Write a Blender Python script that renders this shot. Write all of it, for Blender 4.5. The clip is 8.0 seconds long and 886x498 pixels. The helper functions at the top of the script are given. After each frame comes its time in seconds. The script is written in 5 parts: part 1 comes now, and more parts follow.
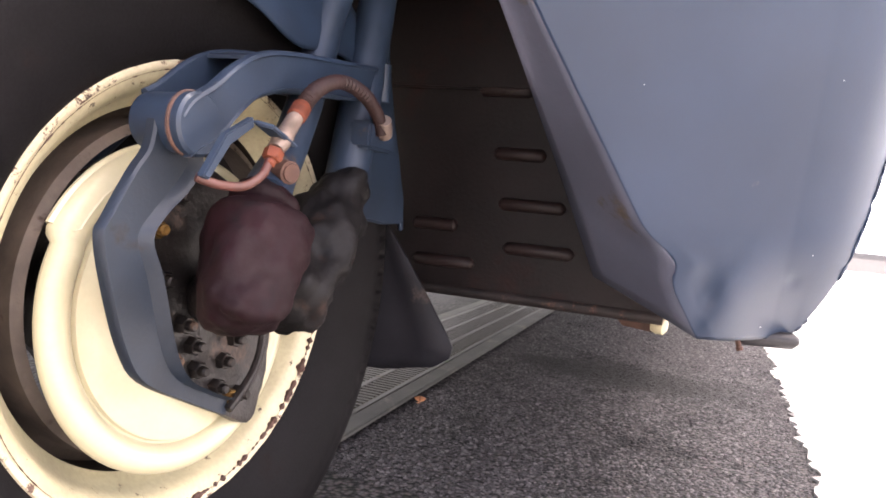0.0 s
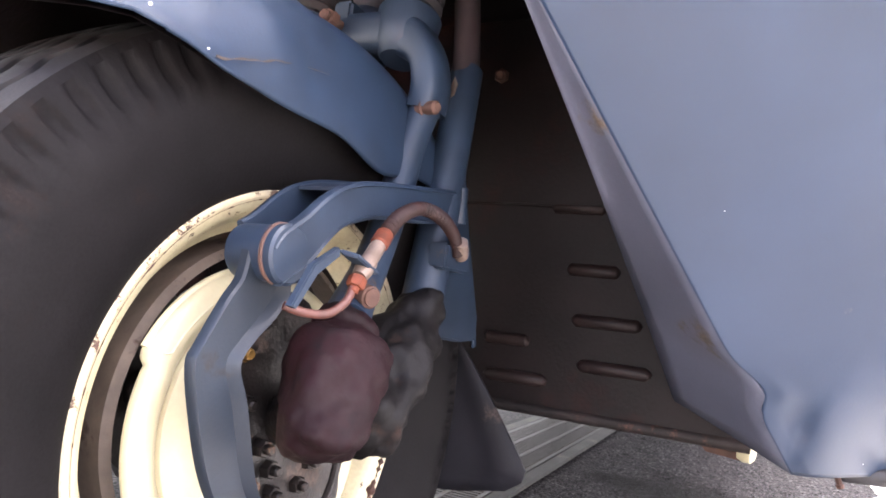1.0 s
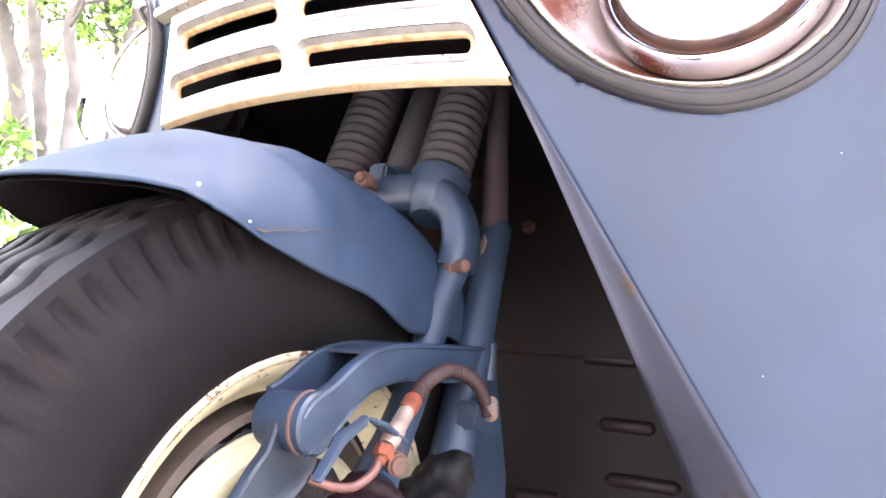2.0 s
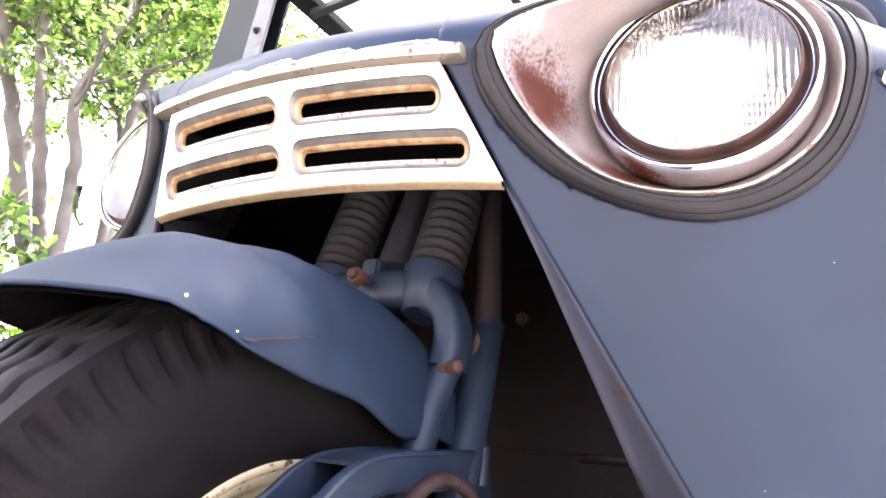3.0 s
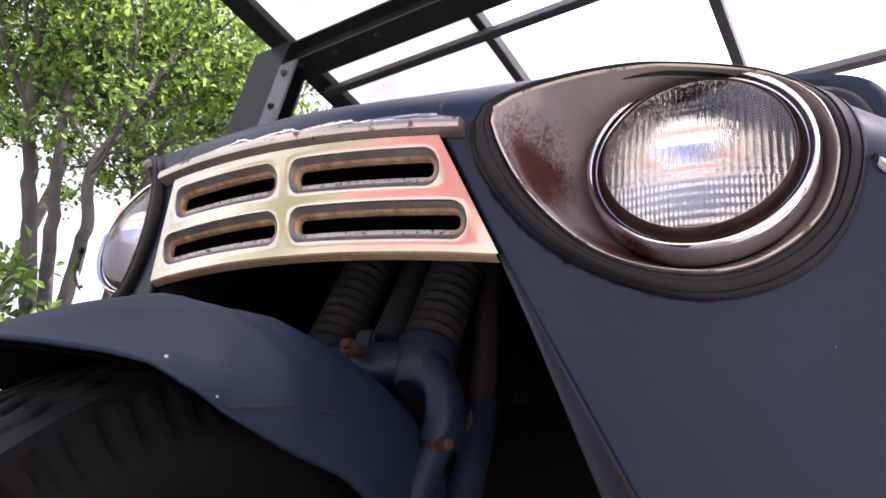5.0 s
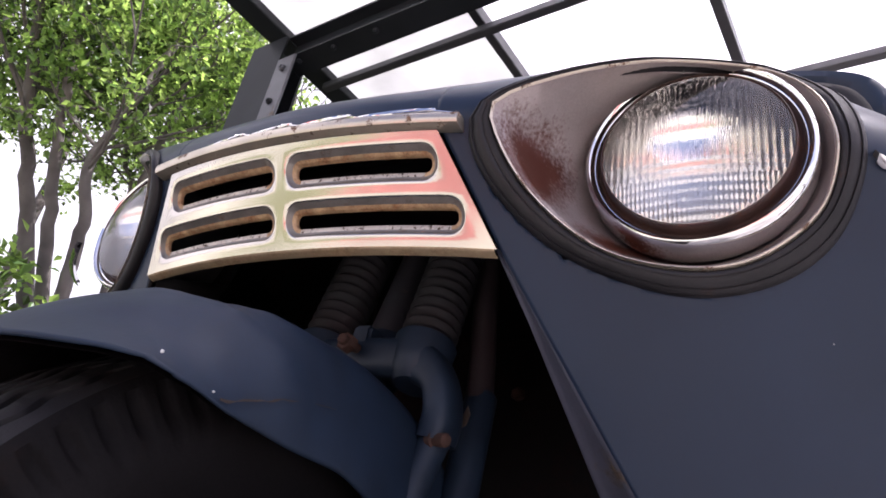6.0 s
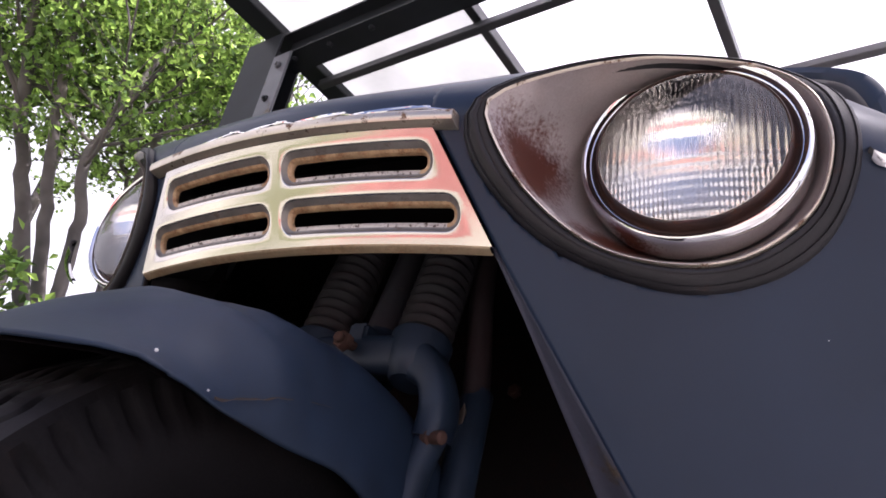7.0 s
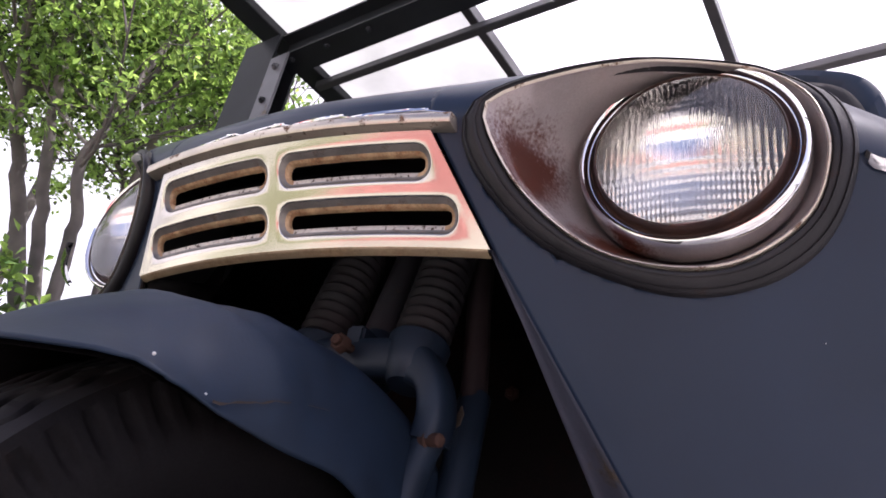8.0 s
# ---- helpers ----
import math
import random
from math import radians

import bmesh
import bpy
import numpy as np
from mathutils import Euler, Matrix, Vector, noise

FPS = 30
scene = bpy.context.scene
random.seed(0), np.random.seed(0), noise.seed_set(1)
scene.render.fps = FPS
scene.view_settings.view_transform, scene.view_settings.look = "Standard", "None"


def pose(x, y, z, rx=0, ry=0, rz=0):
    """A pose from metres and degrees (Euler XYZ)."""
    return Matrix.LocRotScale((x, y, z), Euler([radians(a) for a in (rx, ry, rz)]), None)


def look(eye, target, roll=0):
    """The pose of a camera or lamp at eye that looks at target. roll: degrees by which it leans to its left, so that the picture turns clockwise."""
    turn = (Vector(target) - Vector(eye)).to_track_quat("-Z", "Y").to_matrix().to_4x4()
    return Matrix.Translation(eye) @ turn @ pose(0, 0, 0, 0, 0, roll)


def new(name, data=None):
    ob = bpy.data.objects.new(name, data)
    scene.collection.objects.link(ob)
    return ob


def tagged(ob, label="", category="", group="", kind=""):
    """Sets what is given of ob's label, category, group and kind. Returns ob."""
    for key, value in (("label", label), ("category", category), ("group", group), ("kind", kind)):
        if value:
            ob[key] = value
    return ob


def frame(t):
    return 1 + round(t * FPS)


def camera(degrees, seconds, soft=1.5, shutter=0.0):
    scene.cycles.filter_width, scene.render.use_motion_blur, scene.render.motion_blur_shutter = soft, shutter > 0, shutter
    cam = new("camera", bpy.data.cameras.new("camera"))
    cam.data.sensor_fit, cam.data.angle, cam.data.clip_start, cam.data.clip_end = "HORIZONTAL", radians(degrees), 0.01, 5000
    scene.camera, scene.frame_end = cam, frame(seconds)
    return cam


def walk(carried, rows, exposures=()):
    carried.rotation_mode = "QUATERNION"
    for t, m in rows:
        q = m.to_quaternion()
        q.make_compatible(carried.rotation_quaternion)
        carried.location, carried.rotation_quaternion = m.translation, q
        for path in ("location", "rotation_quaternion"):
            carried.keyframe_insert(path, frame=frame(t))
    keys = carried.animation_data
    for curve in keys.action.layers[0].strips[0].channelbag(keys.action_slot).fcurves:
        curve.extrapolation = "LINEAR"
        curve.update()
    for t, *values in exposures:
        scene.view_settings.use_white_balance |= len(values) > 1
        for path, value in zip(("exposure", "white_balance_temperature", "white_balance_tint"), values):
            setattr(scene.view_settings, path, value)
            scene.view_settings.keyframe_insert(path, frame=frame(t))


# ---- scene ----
# ---- camera ----
cam = camera(65.9, 8.0, soft=1.7)
PATH = [
    (0, (0.487, -0.453, 0.461), (-0.17, 1.432, 0.338), 5.6),
    (0.5, (0.474, -0.453, 0.471), (-0.265, 1.406, 0.455), 5.5),
    (1, (0.475, -0.46, 0.481), (-0.383, 1.34, 0.633), 6.4),
    (1.5, (0.473, -0.464, 0.495), (-0.438, 1.287, 0.819), 7.0),
    (2, (0.47, -0.467, 0.507), (-0.465, 1.223, 1.028), 7.5),
    (2.2, (0.468, -0.466, 0.511), (-0.465, 1.202, 1.101), 7.7),
    (3.3, (0.471, -0.47, 0.537), (-0.44, 1.12, 1.339), 8.9),
    (3.5, (0.475, -0.461, 0.528), (-0.443, 1.092, 1.392), 9.6),
    (4, (0.475, -0.46, 0.528), (-0.442, 1.064, 1.444), 10.3),
    (4.5, (0.476, -0.458, 0.531), (-0.44, 1.055, 1.465), 10.7),
    (6, (0.475, -0.454, 0.533), (-0.436, 1.068, 1.456), 11.0),
    (6.5, (0.476, -0.454, 0.532), (-0.432, 1.075, 1.449), 10.8),
    (7, (0.476, -0.453, 0.534), (-0.428, 1.077, 1.451), 10.7),
    (7.5, (0.479, -0.452, 0.533), (-0.42, 1.079, 1.453), 10.8),
    (8, (0.475, -0.454, 0.535), (-0.42, 1.078, 1.457), 10.6),
]
EXPOSURES = [(0.0, 2.98, 6550, 20), (1.0, 3.38, 6180, 19), (2.2, 3.82, 6000, 19), (3.3, 2.36, 6100, 24), (4.5, 0.99, 5950, 27), (8.0, 0.75, 5950, 27)]
walk(cam, [(t, look(eye, target, roll)) for t, eye, target, roll in PATH], EXPOSURES)


# ---- world, sun ----
world = bpy.data.worlds.new("sky")
scene.world = world
world.use_nodes = True
wn = world.node_tree.nodes
sky = wn.new("ShaderNodeTexSky")
sky.sky_type, sky.sun_disc = "NISHITA", False
SUN_EL, SUN_AZ = 60.0, 72.0          # degrees up; degrees from +y towards +x
sky.dust_density, sky.ozone_density, sky.air_density = 6.0, 0.8, 0.8
sky.sun_elevation, sky.sun_rotation = radians(SUN_EL), radians(SUN_AZ)
wn["Background"].inputs[1].default_value = 0.15
world.node_tree.links.new(sky.outputs[0], wn["Background"].inputs[0])
sun = new("sun", bpy.data.lights.new("sun", "SUN"))
sun.data.energy, sun.data.angle, sun.data.color = 5.0, radians(0.6), (1.0, 0.95, 0.86)
sd = Vector((math.sin(radians(SUN_AZ)) * math.cos(radians(SUN_EL)), math.cos(radians(SUN_AZ)) * math.cos(radians(SUN_EL)), math.sin(radians(SUN_EL))))
sun.matrix_world = look(sd * 30, (0, 0, 0))

# ---- materials ----


def material(name, colour, rough=0.5, metal=0.0, vary=0.25, scale=8.0, fine=120.0, bump=0.15, stain=None, stain_at=0.58, stain_scale=5.0,
             stain_soft=0.1, stain_rough=0.85, coat=0.0, each=0.0, fine_vary=0.15, spec=0.5):
    """A worn surface: base colour varied at two scales, fine relief, and an optional stain (rust, dirt) in patches of its own."""
    m = bpy.data.materials.new(name)
    m.use_nodes = True
    n, k = m.node_tree.nodes, m.node_tree.links
    b = n["Principled BSDF"]
    b.inputs["Roughness"].default_value, b.inputs["Metallic"].default_value = rough, metal
    b.inputs["Coat Weight"].default_value, b.inputs["Coat Roughness"].default_value = coat, 0.16
    b.inputs["Specular IOR Level"].default_value = spec
    co = n.new("ShaderNodeTexCoord")

    def noise_of(s, detail=5.0):
        t = n.new("ShaderNodeTexNoise")
        t.inputs["Scale"].default_value, t.inputs["Detail"].default_value = s, detail
        k.new(co.outputs["Object"], t.inputs["Vector"])
        return t.outputs["Fac"]

    def mix(fac, a, c, kind="MIX"):
        x = n.new("ShaderNodeMix")
        x.data_type, x.blend_type = "RGBA", kind
        for s, v in ((x.inputs[0], fac), (x.inputs[6], a), (x.inputs[7], c)):
            if hasattr(v, "is_linked"):
                k.new(v, s)
            else:
                s.default_value = v if isinstance(v, float) else (*v, 1) if len(v) == 3 else v
        return x.outputs[2]

    def ramp(v, lo, hi):
        r = n.new("ShaderNodeMapRange")
        r.inputs[1].default_value, r.inputs[2].default_value = lo, hi
        k.new(v, r.inputs[0])
        return r.outputs[0]

    big, small = noise_of(scale), noise_of(fine, 3.0)
    dark = tuple(c * (1 - vary) for c in colour)
    light = tuple(min(c * (1 + vary), 1.0) for c in colour)
    col = mix(ramp(big, 0.3, 0.7), dark, light)
    col = mix(ramp(small, 0.3, 0.7), col, mix(fine_vary, col, (0.02, 0.02, 0.02)))
    if each:
        oi = n.new("ShaderNodeObjectInfo")
        col = mix(ramp(oi.outputs["Random"], 0.0, 1.0), col, mix(each, col, (0.03, 0.03, 0.03)))
    if stain:
        edge = n.new("ShaderNodeMath")
        edge.operation = "ADD"
        k.new(noise_of(stain_scale, 8.0), edge.inputs[0])
        half = n.new("ShaderNodeMath")
        half.operation = "MULTIPLY_ADD"
        half.inputs[1].default_value, half.inputs[2].default_value = 0.3, -0.15
        k.new(noise_of(stain_scale * 9, 4.0), half.inputs[0])
        k.new(half.outputs[0], edge.inputs[1])
        f = ramp(edge.outputs[0], stain_at, stain_at + stain_soft)
        col = mix(f, col, mix(ramp(small, 0.35, 0.65), stain, tuple(c * 0.45 for c in stain)))
        rr = n.new("ShaderNodeMix")
        rr.inputs[2].default_value, rr.inputs[3].default_value = rough, stain_rough
        k.new(f, rr.inputs[0])
        k.new(rr.outputs[0], b.inputs["Roughness"])
        if metal:
            mm = n.new("ShaderNodeMix")
            mm.inputs[2].default_value, mm.inputs[3].default_value = metal, 0.0
            k.new(f, mm.inputs[0])
            k.new(mm.outputs[0], b.inputs["Metallic"])
    k.new(col, b.inputs["Base Color"])
    if bump:
        bp = n.new("ShaderNodeBump")
        bp.inputs["Strength"].default_value, bp.inputs["Distance"].default_value = bump, 0.002
        k.new(small, bp.inputs["Height"])
        k.new(bp.outputs[0], b.inputs["Normal"])
    return m


PAINT = material("faded_blue_paint", (0.0114, 0.0214, 0.0428), 0.42, vary=0.16, scale=5, fine=350, bump=0.03, stain=(0.10, 0.085, 0.08), stain_at=0.70, stain_scale=9, coat=0.04, fine_vary=0.10, spec=0.25)
PAINT_FENDER = material("scuffed_blue_paint", (0.0084, 0.0172, 0.0345), 0.56, vary=0.3, scale=10, fine=260, bump=0.05, stain=(0.10, 0.075, 0.05), stain_at=0.7, stain_scale=12, coat=0.02, spec=0.24)
PAINT_DIRTY = material("dirty_blue_paint", (0.0095, 0.0178, 0.0335), 0.5, vary=0.3, scale=14, fine=260, bump=0.07, stain=(0.09, 0.06, 0.04), stain_at=0.69, stain_scale=18, coat=0.03, spec=0.32)
PAINT_GRIMY = material("grimy_blue_paint", (0.0062, 0.0102, 0.0168), 0.5, vary=0.3, scale=16, fine=260, bump=0.08, stain=(0.022, 0.018, 0.015), stain_at=0.68, stain_scale=16, spec=0.3)
# arch side's blue, lightened to make up for light it lacks
PAINT_ARCH_LIT = material("arch_blue_lit", (0.053, 0.056, 0.078), 0.6, vary=0.16, scale=9, fine=260, bump=0.05, stain=(0.08, 0.06, 0.045), stain_at=0.64, stain_scale=10, spec=0.3)
CHIP = material("pale_stone_chip", (0.55, 0.55, 0.54), 0.7, vary=0.2, scale=200, fine=600, bump=0.1)
CREAM = material("cream_wheel_paint", (0.40, 0.360, 0.230), 0.42, vary=0.12, scale=10, fine=220, bump=0.05, stain=(0.09, 0.045, 0.025), stain_at=0.70, stain_scale=14, stain_soft=0.05, coat=0.15, fine_vary=0.05)
CREAM_CHIPPED = material("chipped_cream_paint", (0.39, 0.345, 0.215), 0.45, vary=0.15, scale=16, fine=220, bump=0.1, stain=(0.06, 0.035, 0.024), stain_at=0.665, stain_scale=70, stain_soft=0.05)
FLANGE = material("rust_bitten_cream_paint", (0.42, 0.365, 0.245), 0.5, vary=0.15, scale=16, fine=220, bump=0.2, stain=(0.075, 0.04, 0.026), stain_at=0.585, stain_scale=60, stain_soft=0.06)
# worn rubber, its colour paled further for sky sheen on the tread
TREAD_SHEEN = material("worn_tread_sky_sheen", (0.011, 0.0102, 0.0118), 0.68, vary=0.25, scale=18, fine=400, bump=0.15, stain=(0.019, 0.017, 0.0165), stain_at=0.58, stain_scale=22, spec=0.25)
RUBBER = material("dusty_tyre_rubber", (0.0036, 0.0030, 0.0034), 0.66, vary=0.25, scale=18, fine=400, bump=0.12, stain=(0.011, 0.0085, 0.0082), stain_at=0.62, stain_scale=22, spec=0.07)
GAITER = material("grey_black_gaiter_rubber", (0.022, 0.0205, 0.023), 0.6, vary=0.3, scale=20, fine=300, bump=0.08, stain=(0.045, 0.036, 0.032), stain_at=0.66, stain_scale=30, spec=0.2)
BOOT_RED = material("perished_red_rubber", (0.0072, 0.0014, 0.0024), 0.6, vary=0.4, scale=18, fine=200, bump=0.2, stain=(0.0085, 0.0066, 0.008), stain_at=0.56, stain_scale=22, stain_soft=0.2, spec=0.10)
BOOT_BLACK = material("perished_black_rubber", (0.0040, 0.0033, 0.0034), 0.55, vary=0.35, scale=25, fine=240, bump=0.2, stain=(0.03, 0.018, 0.014), stain_at=0.6, stain_scale=30, spec=0.12)
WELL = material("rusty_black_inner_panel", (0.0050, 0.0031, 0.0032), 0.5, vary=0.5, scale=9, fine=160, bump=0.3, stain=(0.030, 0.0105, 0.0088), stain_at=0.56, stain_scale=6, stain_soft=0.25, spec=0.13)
CHROME = material("pitted_chrome", (0.62, 0.58, 0.51), 0.14, 1.0, vary=0.16, scale=9, fine=500, bump=0.02, stain=(0.20, 0.085, 0.03), stain_at=0.735, stain_scale=40, stain_soft=0.06, fine_vary=0.03)
CHROME_RUST = material("rust_flecked_chrome", (0.52, 0.36, 0.20), 0.4, 0.4, vary=0.25, scale=40, fine=420, bump=0.2, stain=(0.26, 0.098, 0.03), stain_at=0.36, stain_scale=70, stain_soft=0.4, fine_vary=0.2)
LEDGE = material("pale_flecked_ledge", (0.50, 0.45, 0.39), 0.4, 0.4, vary=0.15, scale=60, fine=420, bump=0.2, stain=(0.07, 0.04, 0.025), stain_at=0.54, stain_scale=230, stain_soft=0.1, fine_vary=0.1)
LIP_METAL = material("tan_stained_chrome", (0.34, 0.26, 0.16), 0.36, 0.45, vary=0.15, scale=12, fine=420, bump=0.1, stain=(0.20, 0.115, 0.045), stain_at=0.5, stain_scale=26, stain_soft=0.35, fine_vary=0.1)
# ribs painted lighter than the panel, for the light they catch
RIB_LIT = material("lit_brown_rib", (0.013, 0.0075, 0.0070), 0.5, vary=0.35, scale=20, fine=200, bump=0.2, spec=0.2)
CHROME_TRIM = material("pitted_pale_trim", (0.56, 0.50, 0.41), 0.30, 0.8, vary=0.1, scale=30, fine=420, bump=0.08, stain=(0.16, 0.085, 0.045), stain_at=0.60, stain_scale=60, stain_soft=0.08, fine_vary=0.08)
CHROME_CLEAN = material("chrome_ring", (0.78, 0.77, 0.76), 0.06, 1.0, vary=0.03, scale=20, fine=500, bump=0.01, stain=(0.2, 0.09, 0.04), stain_at=0.76, stain_scale=30, stain_soft=0.05, fine_vary=0.02)
BEZEL = material("rust_stained_bezel", (0.265, 0.225, 0.215), 0.34, 0.15, vary=0.2, scale=14, fine=420, bump=0.06, stain=(0.12, 0.05, 0.03), stain_at=0.66, stain_scale=12, stain_soft=0.2, stain_rough=0.6, coat=0.1)


def rust_patch(m, at, size, colour, stretch=(1, 1, 1)):
    """One spreading rust patch, speckled at its border."""
    n, k = m.node_tree.nodes, m.node_tree.links
    b = n["Principled BSDF"]
    co, mp, ln = n.new("ShaderNodeTexCoord"), n.new("ShaderNodeMapping"), n.new("ShaderNodeVectorMath")
    mp.vector_type = "TEXTURE"
    mp.inputs["Location"].default_value, mp.inputs["Scale"].default_value = at, [size * s for s in stretch]
    ln.operation = "LENGTH"
    k.new(co.outputs["Object"], mp.inputs["Vector"])
    k.new(mp.outputs[0], ln.inputs[0])
    tot = ln.outputs["Value"]
    for scale, amount in ((30, 0.9), (260, 1.3)):
        t, mad = n.new("ShaderNodeTexNoise"), n.new("ShaderNodeMath")
        t.inputs["Scale"].default_value, t.inputs["Detail"].default_value = scale, 5
        k.new(co.outputs["Object"], t.inputs["Vector"])
        mad.operation = "MULTIPLY_ADD"
        mad.inputs[1].default_value = amount
        k.new(t.outputs["Fac"], mad.inputs[0])
        k.new(tot, mad.inputs[2])
        tot = mad.outputs[0]
    r = n.new("ShaderNodeMapRange")
    r.inputs[1].default_value, r.inputs[2].default_value, r.inputs[3].default_value, r.inputs[4].default_value = 1.55, 2.1, 1.0, 0.0
    k.new(tot, r.inputs[0])
    x = n.new("ShaderNodeMix")
    x.data_type = "RGBA"
    k.new(r.outputs[0], x.inputs[0])
    k.new(b.inputs["Base Color"].links[0].from_socket, x.inputs[6])
    x.inputs[7].default_value = (*colour, 1)
    k.new(x.outputs[2], b.inputs["Base Color"])


rust_patch(BEZEL, (0.318, 0.05, 0.862), 0.040, (0.085, 0.024, 0.013), (1.5, 1.6, 0.55))
rust_patch(BEZEL, (0.258, -0.02, 0.924), 0.046, (0.070, 0.018, 0.010), (0.85, 1.8, 1.35))
SEAL = material("rusty_brown_seal", (0.045, 0.022, 0.016), 0.5, vary=0.4, scale=30, fine=300, bump=0.15, stain=(0.12, 0.045, 0.02), stain_at=0.6, stain_scale=40, spec=0.3)
GASKET = material("hard_black_gasket_rubber", (0.0095, 0.0085, 0.0098), 0.5, vary=0.3, scale=30, fine=260, bump=0.12, stain=(0.045, 0.03, 0.025), stain_at=0.66, stain_scale=30, spec=0.3)
RUST = material("rusty_steel", (0.050, 0.022, 0.014), 0.85, 0.1, vary=0.4, scale=40, fine=300, bump=0.3)
CRACK = material("dusty_rust_line", (0.026, 0.0155, 0.0100), 0.8, vary=0.4, scale=60, fine=300, bump=0.2)
GREASE = material("greasy_black_metal", (0.013, 0.0102, 0.009), 0.38, 0.4, vary=0.5, scale=40, fine=240, bump=0.3, stain=(0.13, 0.07, 0.04), stain_at=0.6, stain_scale=40, spec=0.3)
HUB = material("brown_greasy_hub", (0.011, 0.0085, 0.0075), 0.42, 0.3, vary=0.6, scale=40, fine=240, bump=0.4, stain=(0.085, 0.058, 0.045), stain_at=0.6, stain_scale=28, stain_soft=0.12)
BRASS = material("grimy_brass", (0.19, 0.105, 0.028), 0.42, 0.8, vary=0.6, scale=60, fine=300, bump=0.1)
ORANGE_RUST = material("orange_rusty_ferrule", (0.095, 0.024, 0.011), 0.6, 0.1, vary=0.4, scale=80, fine=300, bump=0.2, spec=0.2)
RAIL = material("rust_flaked_sill", (0.014, 0.0105, 0.010), 0.6, vary=0.5, scale=20, fine=240, bump=0.4, stain=(0.10, 0.055, 0.038), stain_at=0.6, stain_scale=36, stain_soft=0.1, spec=0.2)
SLOT_WALL = material("dull_grey_pressing", (0.20, 0.185, 0.165), 0.42, 0.5, vary=0.2, scale=40, fine=420, bump=0.06, stain=(0.14, 0.07, 0.035), stain_at=0.6, stain_scale=50, stain_soft=0.25, fine_vary=0.1)
COPPER = material("rusty_red_brake_pipe", (0.060, 0.016, 0.010), 0.55, 0.2, vary=0.3, scale=60, fine=300, bump=0.1)
HOSE = material("brown_rubber_hose", (0.015, 0.0055, 0.0045), 0.6, vary=0.3, scale=50, fine=300, bump=0.1, spec=0.2)
STEM = material("dusty_dark_steel_tube", (0.028, 0.028, 0.034), 0.55, vary=0.25, scale=14, fine=200, bump=0.06, stain=(0.10, 0.08, 0.07), stain_at=0.66, stain_scale=20, spec=0.3)
STEEL = material("dark_painted_steel", (0.013, 0.016, 0.020), 0.55, vary=0.2, scale=6, fine=200, bump=0.05, stain=(0.05, 0.04, 0.03), stain_at=0.72, stain_scale=10, spec=0.25)
ALU = material("weathered_aluminium_bar", (0.075, 0.075, 0.08), 0.45, 0.4, vary=0.2, scale=6, fine=200, bump=0.03)
BARK = material("grey_brown_bark", (0.115, 0.102, 0.092), 0.9, vary=0.4, scale=5, fine=40, bump=0.8, stain=(0.15, 0.14, 0.12), stain_at=0.6, stain_scale=6)
FLAP = material("black_rubber_flap", (0.010, 0.0095, 0.012), 0.55, vary=0.25, scale=12, fine=240, bump=0.08, stain=(0.05, 0.04, 0.037), stain_at=0.66, stain_scale=14, spec=0.12)
CONCRETE = material("pale_concrete_kerb", (0.040, 0.038, 0.034), 0.85, vary=0.2, scale=9, fine=200, bump=0.3, stain=(0.10, 0.09, 0.072), stain_at=0.58, stain_scale=10)
GRATE = material("worn_steel_grating", (0.022, 0.0185, 0.0145), 0.6, 0.2, vary=0.25, scale=10, fine=240, bump=0.1, stain=(0.07, 0.05, 0.033), stain_at=0.6, stain_scale=12)
LEAF_DRY = material("dry_orange_leaf", (0.42, 0.17, 0.07), 0.7, vary=0.3, scale=60, fine=300, bump=0.1)
SHADE_BLACK = material("shade_black", (0.02, 0.02, 0.02), 0.4, vary=0.2, scale=30, fine=200, bump=0.05)
REFLECTOR = material("silvered_reflector", (0.91, 0.88, 0.83), 0.06, 1.0, vary=0.03, scale=20, fine=200, bump=0.0, fine_vary=0.02)
FORECOURT = material("pale_worn_concrete", (0.41, 0.42, 0.35), 0.85, vary=0.2, scale=0.8, fine=40, bump=0.2, stain=(0.25, 0.23, 0.19), stain_at=0.6, stain_scale=1.0)
DRUM_RUST = material("brown_drum_paint", (0.062, 0.048, 0.038), 0.6, vary=0.45, scale=20, fine=200, bump=0.2, stain=(0.025, 0.014, 0.010), stain_at=0.60, stain_scale=24, stain_soft=0.12, spec=0.2)
# brown darkened to carry the shade inside the rim
BARREL_SHADE = material("shaded_brown_barrel", (0.022, 0.016, 0.013), 0.65, vary=0.35, scale=16, fine=200, bump=0.15, spec=0.15)
STAY = material("dull_brown_stay", (0.030, 0.022, 0.024), 0.55, vary=0.3, scale=15, fine=200, bump=0.1, spec=0.2)
PALE_METAL = material("pale_corroded_metal", (0.17, 0.125, 0.10), 0.5, 0.5, vary=0.25, scale=60, fine=300, bump=0.1)
# pale ground colour painted for full sun
SUN_PATCH = material("pale_sun_patch", (0.33, 0.32, 0.305), 0.85, vary=0.25, scale=1.5, fine=60, bump=0.2, stain=(0.1, 0.095, 0.09), stain_at=0.6, stain_scale=2.0)
LAWN = material("sunlit_grass", (0.17, 0.19, 0.085), 0.8, vary=0.4, scale=3, fine=60, bump=0.3)
PAVING = material("brick_red_paving", (0.34, 0.125, 0.11), 0.8, vary=0.25, scale=1.4, fine=60, bump=0.2, each=0.0)


def glass(name, tint=(1, 1, 1), rough=0.0):
    m = bpy.data.materials.new(name)
    m.use_nodes = True
    b = m.node_tree.nodes["Principled BSDF"]
    b.inputs["Base Color"].default_value = (*tint, 1)
